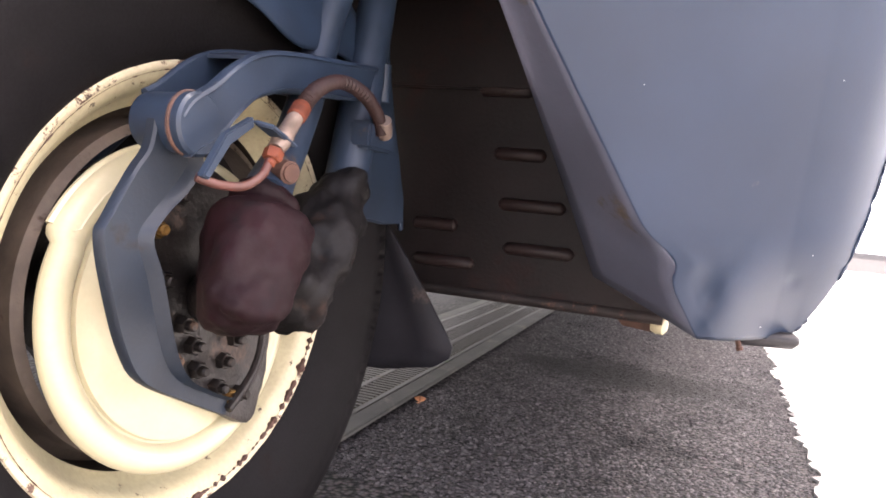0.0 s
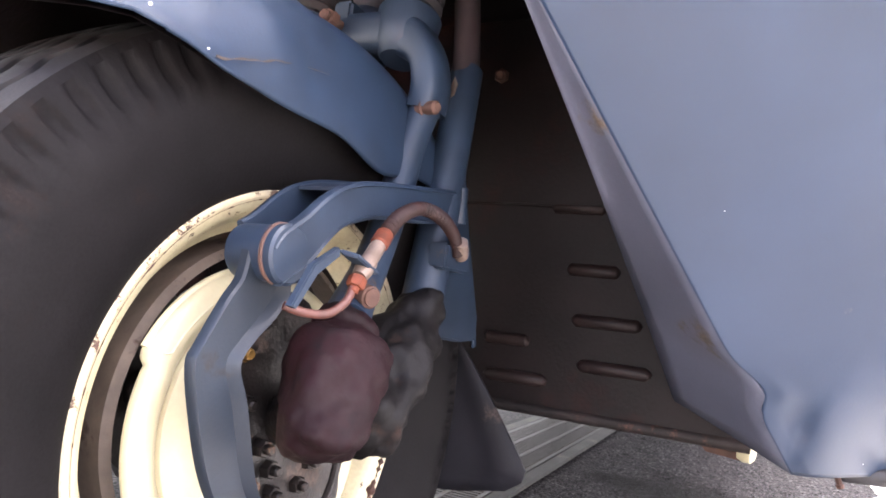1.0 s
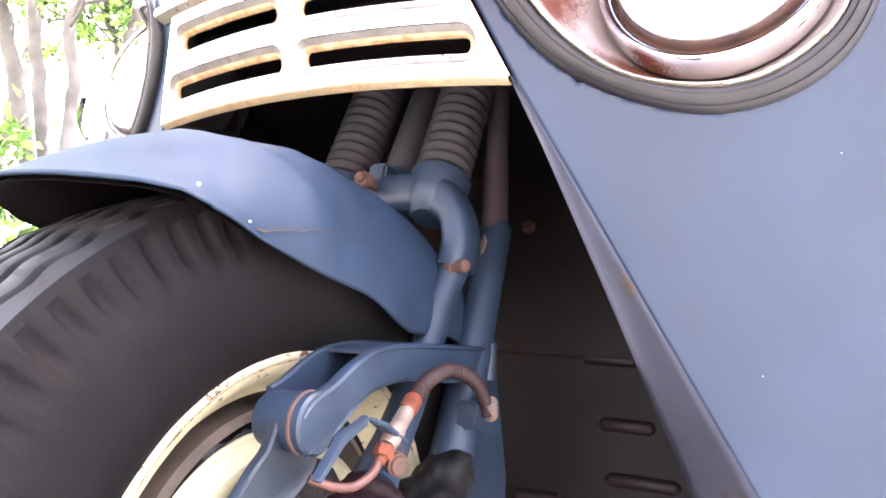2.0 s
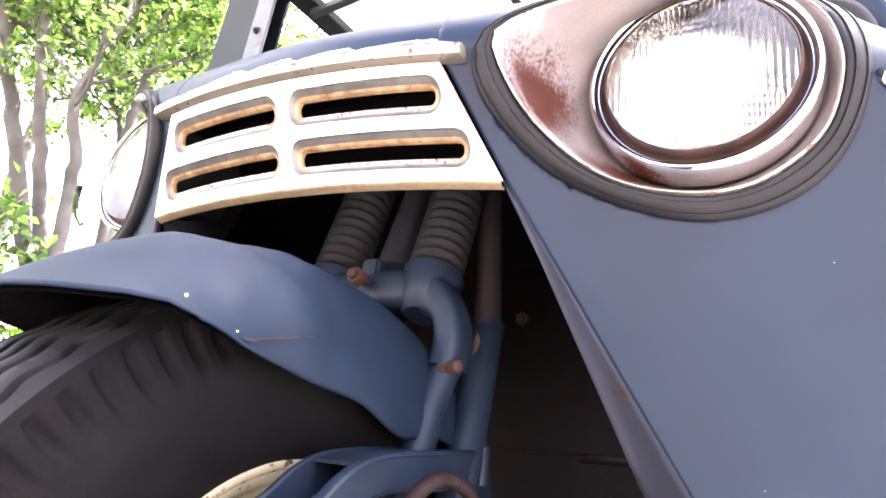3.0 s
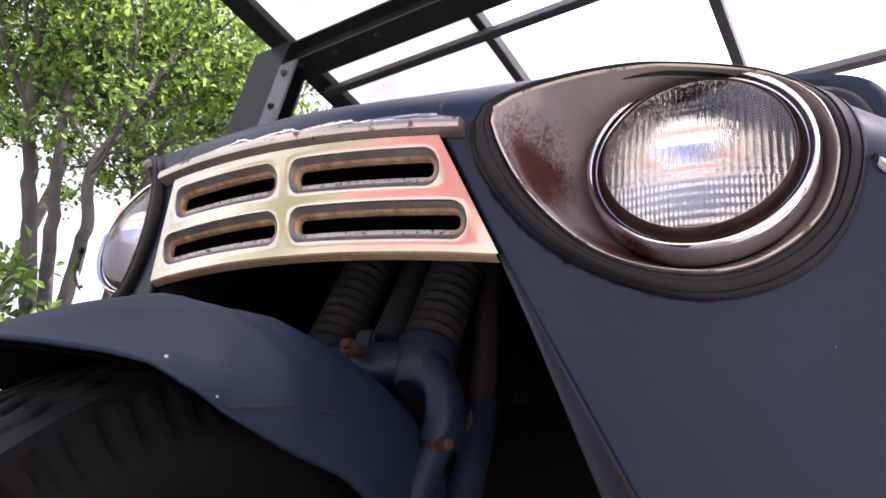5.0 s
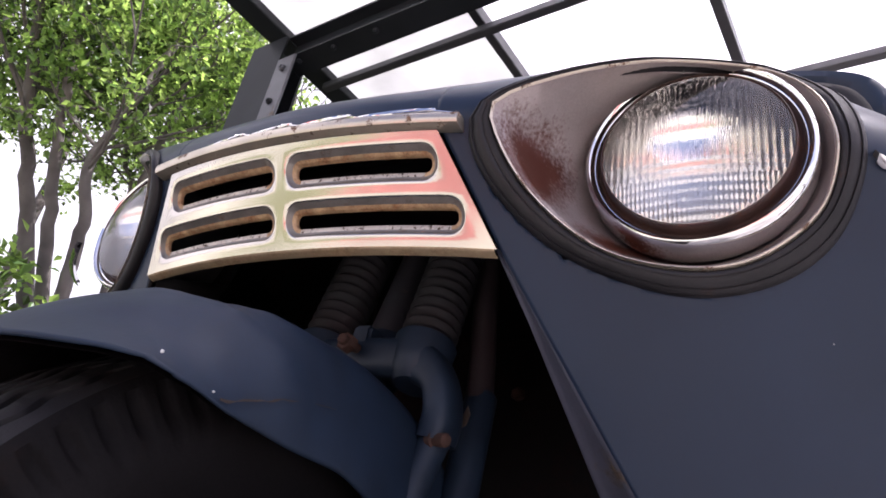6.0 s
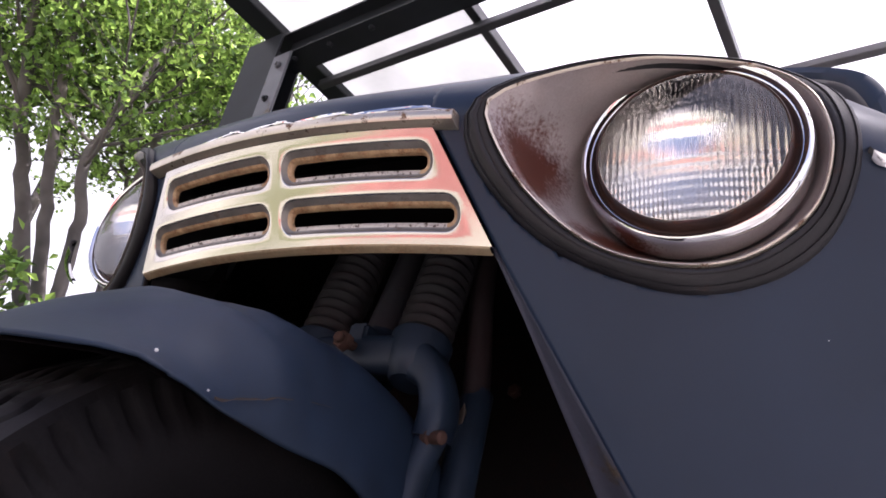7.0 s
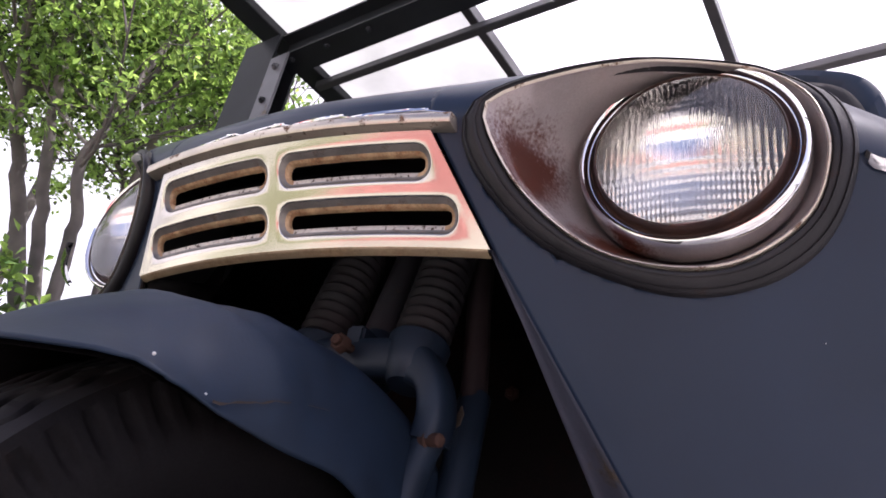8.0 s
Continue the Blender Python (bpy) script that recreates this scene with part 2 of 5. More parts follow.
    b.inputs["Transmission Weight"].default_value, b.inputs["Roughness"].default_value, b.inputs["IOR"].default_value = 1.0, rough, 1.5
    return m


LENS = glass("fluted_lamp_glass")
GLASS_DARK = material("dark_cab_glass", (0.01, 0.012, 0.013), 0.05, vary=0.1, scale=2, fine=20, bump=0.0)


def translucent(name, colour, through_colour, share, rough, vary, scale, each=0.0):
    """Leaf or frosted sheet: light passes through, scattered."""
    m = bpy.data.materials.new(name)
    m.use_nodes = True
    n, k = m.node_tree.nodes, m.node_tree.links
    b, out = n["Principled BSDF"], n["Material Output"]
    b.inputs["Roughness"].default_value = rough
    t = n.new("ShaderNodeTexNoise")
    t.inputs["Scale"].default_value, t.inputs["Detail"].default_value = scale, 6.0
    geo = n.new("ShaderNodeNewGeometry")
    co = n.new("ShaderNodeTexCoord")
    k.new(co.outputs["Object"], t.inputs["Vector"])
    tr = n.new("ShaderNodeBsdfTranslucent")
    for base, socket in ((colour, b.inputs["Base Color"]), (through_colour, tr.inputs["Color"])):
        x = n.new("ShaderNodeMix")
        x.data_type = "RGBA"
        x.inputs[6].default_value = (*[c * (1 - vary) for c in base], 1)
        x.inputs[7].default_value = (*[min(1, c * (1 + vary)) for c in base], 1)
        k.new(geo.outputs["Random Per Island"] if each else t.outputs["Fac"], x.inputs[0])
        k.new(x.outputs[2], socket)
    mixer = n.new("ShaderNodeMixShader")
    mixer.inputs[0].default_value = share
    k.new(b.outputs[0], mixer.inputs[1])
    k.new(tr.outputs[0], mixer.inputs[2])
    k.new(mixer.outputs[0], out.inputs["Surface"])
    return m


LEAF = translucent("green_leaf", (0.042, 0.098, 0.026), (0.36, 0.66, 0.11), 0.5, 0.4, 0.92, 6, each=1.0)
SHEET = translucent("frosted_roof_sheet", (0.5, 0.51, 0.51), (0.95, 0.96, 0.97), 0.84, 0.4, 0.2, 4)


def asphalt():
    m = material("grey_asphalt", (0.0225, 0.0190, 0.0190), 0.85, vary=0.3, scale=2.2, fine=70, bump=0.0, stain=(0.010, 0.009, 0.009), stain_at=0.50, stain_scale=3.4, stain_soft=0.16, spec=0.2)
    n, k = m.node_tree.nodes, m.node_tree.links
    b = n["Principled BSDF"]
    co = n.new("ShaderNodeTexCoord")
    v = n.new("ShaderNodeTexVoronoi")
    v.inputs["Scale"].default_value = 108
    k.new(co.outputs["Object"], v.inputs["Vector"])
    old = b.inputs["Base Color"].links[0].from_socket
    x = n.new("ShaderNodeMix")
    x.data_type, x.blend_type = "RGBA", "MULTIPLY"
    x.inputs[0].default_value = 0.9
    r = n.new("ShaderNodeMapRange")
    r.inputs[1].default_value, r.inputs[2].default_value, r.inputs[3].default_value, r.inputs[4].default_value = 0.2, 0.65, 3.3, 0.07
    k.new(v.outputs["Distance"], r.inputs[0])
    k.new(old, x.inputs[6])
    k.new(r.outputs[0], x.inputs[7])
    hue = n.new("ShaderNodeMix")
    hue.data_type, hue.blend_type = "RGBA", "MULTIPLY"
    hue.inputs[0].default_value = 0.12
    k.new(x.outputs[2], hue.inputs[6])
    k.new(v.outputs["Color"], hue.inputs[7])
    k.new(hue.outputs[2], b.inputs["Base Color"])
    bp = n.new("ShaderNodeBump")
    bp.inputs["Strength"].default_value, bp.inputs["Distance"].default_value, bp.invert = 0.9, 0.004, True
    k.new(v.outputs["Distance"], bp.inputs["Height"])
    k.new(bp.outputs[0], b.inputs["Normal"])
    return m


SHEET_DIRTY = translucent("dirty_roof_sheet", (0.42, 0.43, 0.42), (0.56, 0.57, 0.55), 0.72, 0.45, 0.3, 5)


def see_through(m, share):
    """Part of the light passes straight through."""
    n, k = m.node_tree.nodes, m.node_tree.links
    out = n["Material Output"]
    t, mixer = n.new("ShaderNodeBsdfTransparent"), n.new("ShaderNodeMixShader")
    mixer.inputs[0].default_value = share
    k.new(out.inputs["Surface"].links[0].from_socket, mixer.inputs[1])
    k.new(t.outputs[0], mixer.inputs[2])
    k.new(mixer.outputs[0], out.inputs["Surface"])


see_through(SHEET, 0.25)
see_through(SHEET_DIRTY, 0.18)
PLATE_GREY = material("weathered_grey_steel", (0.10, 0.104, 0.118), 0.45, 0.2, vary=0.2, scale=8, fine=200, bump=0.05, stain=(0.16, 0.13, 0.1), stain_at=0.66, stain_scale=12)
ASPHALT = asphalt()
CHIPPING = material("mixed_grey_chippings", (0.034, 0.030, 0.031), 0.7, vary=0.3, scale=3, fine=200, bump=0.1, stain=(0.012, 0.0105, 0.0105), stain_at=0.52, stain_scale=3.0, stain_soft=0.16, spec=0.3)


def island_tones(m, low, high):
    """Each loose piece of a joined mesh takes a tone of its own."""
    n, k = m.node_tree.nodes, m.node_tree.links
    b = n["Principled BSDF"]
    geo, r, x = n.new("ShaderNodeNewGeometry"), n.new("ShaderNodeMapRange"), n.new("ShaderNodeMix")
    power = n.new("ShaderNodeMath")
    power.operation, power.inputs[1].default_value = "POWER", 2.2
    k.new(geo.outputs["Random Per Island"], power.inputs[0])
    k.new(power.outputs[0], r.inputs[0])
    r.inputs[3].default_value, r.inputs[4].default_value = low, high
    x.data_type, x.blend_type, x.inputs[0].default_value = "RGBA", "MULTIPLY", 1.0
    k.new(b.inputs["Base Color"].links[0].from_socket, x.inputs[6])
    k.new(r.outputs[0], x.inputs[7])
    k.new(x.outputs[2], b.inputs["Base Color"])


island_tones(CHIPPING, 0.35, 3.0)
island_tones(PAVING, 0.7, 1.9)
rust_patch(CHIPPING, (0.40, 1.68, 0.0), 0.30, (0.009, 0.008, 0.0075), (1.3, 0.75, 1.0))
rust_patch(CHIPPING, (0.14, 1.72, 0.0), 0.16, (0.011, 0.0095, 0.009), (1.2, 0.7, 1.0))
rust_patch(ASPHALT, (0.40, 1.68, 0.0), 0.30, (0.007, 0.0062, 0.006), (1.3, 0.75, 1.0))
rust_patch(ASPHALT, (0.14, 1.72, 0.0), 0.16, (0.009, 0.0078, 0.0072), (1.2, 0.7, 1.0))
# glow for the white gaps in the trees and for the lamp glass
HAZE = bpy.data.materials.new("glowing_sky_sheet")
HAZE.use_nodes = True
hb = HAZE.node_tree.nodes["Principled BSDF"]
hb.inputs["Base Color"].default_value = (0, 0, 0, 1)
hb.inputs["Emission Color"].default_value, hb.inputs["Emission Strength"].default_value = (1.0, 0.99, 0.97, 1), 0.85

# ---- mesh helpers ----


def part(name, bm, mat, parent=None, label="", smooth=True, sharp=40.0):
    """Links a bmesh as ONE mesh object, under a thing or a part where one is given."""
    bmesh.ops.remove_doubles(bm, verts=bm.verts, dist=1e-6)
    bmesh.ops.recalc_face_normals(bm, faces=bm.faces)
    for f in bm.faces:
        f.smooth = smooth
    if smooth:
        for e in bm.edges:
            if len(e.link_faces) == 2 and e.calc_face_angle(0) > radians(sharp):
                e.smooth = False
    me = bpy.data.meshes.new(name)
    bm.to_mesh(me)
    bm.free()
    me.materials.append(mat)
    ob = new(name, me)
    if parent:
        ob.parent = parent
    if label:
        ob["label"] = label
    return ob


def thing(name, label, category, at=(0, 0, 0), kind="", group=""):
    ob = new(name)
    ob.location = at
    ob.empty_display_size = 0.05
    return tagged(ob, label, category, group, kind)


def loft(bm, rows, around=False, cap=False):
    """Faces between rows of points; around: each row is a closed ring; cap: close the ends."""
    vs = [[bm.verts.new(p) for p in r] for r in rows]
    n = len(rows[0])
    for a, b in zip(vs, vs[1:]):
        for i in range(n if around else n - 1):
            j = (i + 1) % n
            bm.faces.new((a[i], a[j], b[j], b[i]))
    if cap:
        bm.faces.new(vs[0])
        bm.faces.new(vs[-1])
    return vs


def frame_of(d):
    d = Vector(d).normalized()
    u = d.orthogonal().normalized() if abs(d.x) > 0.9 else Vector((1, 0, 0)).cross(d).normalized()
    return u, d.cross(u).normalized()


def turned(bm, p, q, profile, seg=32, cap=True):
    """A turned body from p to q: profile rows of (share of the way, radius)."""
    p, q = Vector(p), Vector(q)
    u, v = frame_of(q - p)
    rows = []
    for s, r in profile:
        c = p.lerp(q, s)
        rows.append([c + (u * math.cos(a) + v * math.sin(a)) * r for a in (2 * math.pi * i / seg for i in range(seg))])
    loft(bm, rows, True, cap)


def eased(profile, n=5):
    """The same turned profile with smooth steps between its rows."""
    return [(p.x, max(p.y, 0.0005)) for p in smooth_path([(s, r, 0) for s, r in profile], n)]


def rod(bm, p, q, r, seg=20, bevel=0.08):
    p, q = Vector(p), Vector(q)
    e = min(0.49, bevel * r * 4 / max((q - p).length, 1e-6))
    turned(bm, p, q, ((0, r * 0.86), (e * 0.5, r * 0.97), (e, r), (1 - e, r), (1 - e * 0.5, r * 0.97), (1, r * 0.86)), seg)


def smooth_path(pts, n=8, closed=False):
    """A smooth curve through a few points."""
    P = [Vector(p) for p in pts]
    out, m = [], len(P)
    for i in range(m if closed else m - 1):
        a, b, c, d = (P[(i - 1) % m], P[i], P[(i + 1) % m], P[(i + 2) % m]) if closed else (P[max(i - 1, 0)], P[i], P[i + 1], P[min(i + 2, m - 1)])
        for j in range(n):
            t = j / n
            out.append(0.5 * ((2 * b) + (c - a) * t + (2 * a - 5 * b + 4 * c - d) * t * t + (3 * b - a - 3 * c + d) * t ** 3))
    if not closed:
        out.append(P[-1])
    return out


def sweep(bm, path, radius, seg=14, flat=1.0, side=(1, 0, 0)):
    """A tube along a path; radius: a number, or a function of the share of the way."""
    rows, n = [], len(path)
    for i, p in enumerate(path):
        d = (Vector(path[min(i + 1, n - 1)]) - Vector(path[max(i - 1, 0)])).normalized()
        u = (Vector(side) - d * d.dot(Vector(side))).normalized()
        v = d.cross(u)
        r = radius(i / (n - 1)) if callable(radius) else radius
        rows.append([Vector(p) + (u * math.cos(a) * flat + v * math.sin(a)) * r for a in (2 * math.pi * k / seg for k in range(seg))])
    loft(bm, rows, True, True)


def box(bm, lo, hi, bevel=0.0, m=None):
    r = bmesh.ops.create_cube(bm, size=1.0)
    vs = r["verts"]
    for v in vs:
        v.co = Vector([l + (c + 0.5) * (h - l) for c, l, h in zip(v.co, lo, hi)])
    if bevel:
        es = list({e for v in vs for e in v.link_edges})
        out = bmesh.ops.bevel(bm, geom=es, offset=bevel, segments=2, affect="EDGES")
        vs = list({v for f in out["faces"] for v in f.verts} | {v for v in vs if v.is_valid})
    if m:
        bmesh.ops.transform(bm, matrix=m, verts=vs)


def plate(bm, outline, thick, bevel=0.0015):
    """A sheet from an outline of points in order; thick: the vector of its thickness."""
    thick = Vector(thick)
    a = [bm.verts.new(p) for p in outline]
    b = [bm.verts.new(Vector(p) + thick) for p in outline]
    fs = [bm.faces.new(a), bm.faces.new(b[::-1])]
    n = len(a)
    fs += [bm.faces.new((a[i], b[i], b[(i + 1) % n], a[(i + 1) % n])) for i in range(n)]
    bmesh.ops.recalc_face_normals(bm, faces=fs)
    if bevel:
        es = [e for f in fs[:2] for e in f.edges]
        bmesh.ops.bevel(bm, geom=es, offset=bevel, segments=2, affect="EDGES")


def hexnut(bm, p, d, r, h):
    p, d = Vector(p), Vector(d).normalized()
    turned(bm, p, p + d * h, ((0, r), (0.8, r), (1, r * 0.85)), 6)
    turned(bm, p + d * h * 0.9, p + d * (h * 1.6), ((0, r * 0.55), (0.8, r * 0.55), (1, r * 0.4)), 10)


def lumpy(bm, amount, scale, seed=0.0):
    bm.normal_update()
    for v in bm.verts:
        v.co += v.normal * amount * noise.noise(v.co * scale + Vector((seed, seed, seed)))


# ---- ground ----
bm = bmesh.new()
bmesh.ops.create_grid(bm, x_segments=8, y_segments=8, size=900)
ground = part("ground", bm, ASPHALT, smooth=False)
tagged(ground, "coarse grey asphalt with dark oil stains, partly in the sun", "ground", kind="structure")
STONE = np.array([(1, 0, 0), (0.5, 0.87, 0.1), (-0.5, 0.87, 0), (-1, 0, 0.1), (-0.5, -0.87, 0), (0.5, -0.87, 0.1), (0.45, 0.1, 0.75), (-0.15, 0.42, 0.85), (-0.2, -0.42, 0.8)])
STONE_FACES = np.array([(0, 1, 6), (1, 2, 7), (1, 7, 6), (2, 3, 7), (3, 4, 8), (3, 8, 7), (4, 5, 8), (5, 0, 6), (5, 6, 8), (6, 7, 8)])


def stones(count, lo, hi, size, seed):
    """Small chippings pressed into the road, as one mesh."""
    r = np.random.default_rng(seed)
    v, f = np.zeros((count, 9, 3)), np.zeros((count, 10, 3), int)
    turn, wide = r.uniform(0, 6.3, count), size * r.uniform(0.55, 1.35, count)
    c, n = np.cos(turn), np.sin(turn)
    jig = STONE[None] * (1 + r.uniform(-0.3, 0.3, (count, 9, 1)))
    long = r.uniform(0.7, 1.0, count)
    x, y = jig[..., 0] * wide[:, None], jig[..., 1] * (wide * long)[:, None]
    v[..., 0] = x * c[:, None] - y * n[:, None] + r.uniform(lo[0], hi[0], count)[:, None]
    v[..., 1] = x * n[:, None] + y * c[:, None] + r.uniform(lo[1], hi[1], count)[:, None]
    v[..., 2] = jig[..., 2] * (wide * r.uniform(0.25, 0.7, count))[:, None] - 0.0006
    f[:] = STONE_FACES[None] + 9 * np.arange(count)[:, None, None]
    me = bpy.data.meshes.new("asphalt_chippings")
    me.from_pydata(v.reshape(-1, 3).tolist(), [], f.reshape(-1, 3).tolist())
    me.materials.append(CHIPPING)
    ob = new("asphalt_chippings", me)
    ob.parent = ground
    ob["kind"] = "stuff"


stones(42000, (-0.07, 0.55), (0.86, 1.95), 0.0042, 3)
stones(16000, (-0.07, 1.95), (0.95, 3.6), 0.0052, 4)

# ---- three-wheeled truck ----
truck = thing("three_wheeled_truck", "old faded blue three-wheeled truck with rusty chrome grille, parked", "truck", (0, 0.07, 0))


def under(ob_name, bm, mat, parent=truck, label="", **kw):
    """A part given in world places, put under the truck or under one of its parts."""
    ob = part(ob_name, bm, mat, parent, label, **kw)
    off = Vector(truck.location)
    for v in ob.data.vertices:
        v.co -= off
    return ob


# the front of the cab: bowed in plan, and leaning forward towards the top
BOW, LEAN_OUT, NOSE_Y = 0.55, 0.456, -0.010
CORNER_X, CORNER_R = 0.60, 0.24
CORNER_A = math.atan(2 * BOW * CORNER_X)


def plan(s):
    """The bow in plan, s metres out from the middle: x, y."""
    if s <= CORNER_X:
        return s, BOW * s * s
    arc = CORNER_R * (math.pi / 2 - CORNER_A)
    y0 = BOW * CORNER_X ** 2
    cx, cy = CORNER_X - CORNER_R * math.sin(CORNER_A), y0 + CORNER_R * math.cos(CORNER_A)
    if s <= CORNER_X + arc:
        a = CORNER_A + (s - CORNER_X) / CORNER_R
        return cx + CORNER_R * math.sin(a), cy - CORNER_R * math.cos(a)
    return cx + CORNER_R, cy + s - CORNER_X - arc


def lean(z):
    return NOSE_Y - LEAN_OUT * (z - 0.9)


def front(x, z, off=0.0):
    """A place on the front skin; off: metres proud of it."""
    return Vector((x, BOW * x * x + lean(z) - off, z))


FOLD_TOP, FOLD_BOTTOM = (0.232, 0.836), (0.514, 0.337)     # arch edge, from the grille's corner to the hem


def fold_x(z):
    knock = 0.017 * math.exp(-((z - 0.427) / 0.020) ** 2)          # the edge is pushed in just above the hem
    return FOLD_TOP[0] + (FOLD_TOP[1] - z) * (FOLD_BOTTOM[0] - FOLD_TOP[0]) / (FOLD_TOP[1] - FOLD_BOTTOM[1]) + knock


def grille_x(z):
    return 0.232 - max(0.0, z - 0.836) * 0.505


# hood rows: height, how far back it rolls over above the trim, and how far it draws in
HOOD = [(0.952, 0.0, 0.0), (0.975, 0.0, 0.0), (0.99, 0.003, 0.0), (1.005, 0.0075, 0.001), (1.02, 0.0135, 0.002), (1.035, 0.021, 0.004), (1.05, 0.034, 0.006), (1.06, 0.05, 0.010), (1.068, 0.07, 0.014), (1.076, 0.10, 0.020), (1.087, 0.16, 0.028), (1.096, 0.24, 0.036), (1.102, 0.34, 0.044)]


def smoothstep(a, b, x):
    t = min(1.0, max(0.0, (x - a) / (b - a)))
    return t * t * (3 - 2 * t)


POD = [(0.0, 0.575), (0.08, 0.575), (0.14, 0.60), (0.20, 0.675), (0.25, 0.785), (0.30, 0.935), (0.36, 1.045), (0.46, 1.09), (0.54, 0.86), (0.63, 0.56)]


def pod(x):
    """The lamp pods stand higher than the middle of the hood."""
    x = abs(x)
    for (a, p), (b, q) in zip(POD, POD[1:]):
        if x <= b:
            return p + (q - p) * (x - a) / (b - a)
    return POD[-1][1]


def skin(x, z):
    """How far back the skin lies at x and z, hood included."""
    if z <= HOOD[0][0]:
        return BOW * x * x + lean(z)
    h = HOOD[0][0] + (z - HOOD[0][0]) / pod(x)
    back = HOOD[-1][1]
    for a, b in zip(HOOD, HOOD[1:]):
        if h <= b[0]:
            back = a[1] + (b[1] - a[1]) * (h - a[0]) / (b[0] - a[0])
            break
    return BOW * x * x + lean(HOOD[0][0]) + back


def hem(s):
    """The lower edge: level, then rounded up behind the corner."""
    return 0.337 + 13.0 * max(0.0, s - 0.61) ** 2 if s < 0.75 else 0.592


# headlight opening, as (x, z) on the skin, from the inner tip round below
OPEN_OUT = [(0.209, 0.937), (0.230, 0.882), (0.288, 0.832), (0.378, 0.809), (0.450, 0.825), (0.505, 0.868), (0.535, 0.930), (0.538, 0.985), (0.522, 1.032), (0.480, 1.058), (0.415, 1.060), (0.355, 1.045), (0.300, 1.020), (0.245, 0.985)]
OPEN_IN = [(0.231, 0.945), (0.260, 0.886), (0.316, 0.841), (0.380, 0.830), (0.441, 0.844), (0.495, 0.889), (0.515, 0.940), (0.513, 0.982), (0.500, 1.020), (0.470, 1.044), (0.411, 1.048), (0.345, 1.030), (0.292, 1.003), (0.246, 0.972)]
LAMP = Vector((0.397, 0.105, 0.959))


def ring_of(pts, n=72):
    """Points of a smooth closed outline, sorted into n even angles round the lamp."""
    c = smooth_path([(x, 0, z) for x, z in pts], 14, True)
    out = []
    for i in range(n):
        a = 2 * math.pi * i / n
        d = Vector((math.cos(a), 0, math.sin(a)))
        best = None
        for p, q in zip(c, c[1:] + c[:1]):
            p0, q0 = p - Vector((LAMP.x, 0, LAMP.z)), q - Vector((LAMP.x, 0, LAMP.z))
            cp, cq = d.x * p0.z - d.z * p0.x, d.x * q0.z - d.z * q0.x
            if cp <= 0 < cq or cq <= 0 < cp:
                h = p0.lerp(q0, cp / (cp - cq))
                if h.dot(d) > 0:
                    best = h
        out.append((LAMP.x + best.x, LAMP.z + best.z))
    return out


RING_OUT, RING_IN = ring_of(OPEN_OUT), ring_of(OPEN_IN)


def in_opening(x, z, grow=0.0):
    a = math.atan2(z - LAMP.z, x - LAMP.x) % (2 * math.pi)
    i = int(a / (2 * math.pi) * 72) % 72
    ox, oz = RING_OUT[i]
    return math.hypot(x - LAMP.x, z - LAMP.z) < math.hypot(ox - LAMP.x, oz - LAMP.z) + grow


def dents(x, z):
    """The knocked hem of the cowl."""
    d = 0.0065 * math.exp(-((x - 0.516) / 0.017) ** 2 - ((z - 0.396) / 0.028) ** 2)          # pocket by the corner
    crest = 0.514 + 0.42 * (z - 0.337)
    d -= 0.0075 * math.exp(-((x - crest) / (0.010 if x < crest else 0.045)) ** 2 - ((z - 0.375) / 0.062) ** 2)    # fold that runs up from the corner
    d -= 0.003 * math.exp(-((x - 0.499) / 0.013) ** 2 - ((z - 0.424) / 0.011) ** 2)
    d += 0.003 * math.exp(-((x - 0.615) / 0.012) ** 2 - ((z - 0.415) / 0.007) ** 2)
    d += 0.052 * smoothstep(0.50, 0.337, z) ** 1.7 * smoothstep(0.53, 0.64, x)                              # hem tucked under
    return d + 0.0022 * noise.noise(Vector((x * 9, z * 9, 0)))


def swing(side, x):
    """The pod beyond the far lamp bends back further, from an old knock."""
    return 0.0 if side > 0 else 0.85 * max(0.0, abs(x) - 0.38)


def cowl(side):
    """The skin from the arch edge, round the corner and along the flank; open for the headlight."""
    bm = bmesh.new()
    rows = []
    zs = [0.337 + (0.952 - 0.337) * i / 110 for i in range(111)]
    ss_end = 1.75
    for z in zs:
        s0 = fold_x(z) if z < 0.836 else grille_x(z)
        row = []
        for j in range(139):
            s = s0 + (0.86 - s0) * j / 130 if j <= 130 else 0.86 + (ss_end - 0.86) * (j - 130) / 8
            x, y = plan(s)
            ze = max(z, hem(s))
            y += lean(ze) * (1 if s < CORNER_X else max(0.0, 1 - (s - CORNER_X) / 1.25))
            keep = max(0.0, min(1.0, (s - fold_x(z)) / 0.02)) if z < 0.836 else 1
            row.append(Vector((side * x, y + dents(s, ze) * keep + min(0.26, swing(side, x)), ze)))
        rows.append(row)
    for zz, back, inset in HOOD[1:]:
        row = []
        for j in range(139):
            s0 = 0.175
            s = s0 + (0.86 - s0) * j / 130 if j <= 130 else 0.86 + (ss_end - 0.86) * (j - 130) / 8
            x, y = plan(s)
            f = 1 if s < CORNER_X else max(0.0, 1 - (s - CORNER_X) / 1.25)
            row.append(Vector((side * (x - inset * x), y + (lean(0.952) + back) * f + 0.25 * back * (1 - f) + min(0.26, swing(side, x)), 0.952 + (zz - 0.952) * pod(x))))
        rows.append(row)
    loft(bm, rows)
    gone = [f for f in bm.faces if f.calc_center_median().y < 0.26 and (in_opening(abs(f.calc_center_median().x), f.calc_center_median().z, -0.004) or any(in_opening(abs(v.co.x), v.co.z, -0.009) for v in f.verts))]
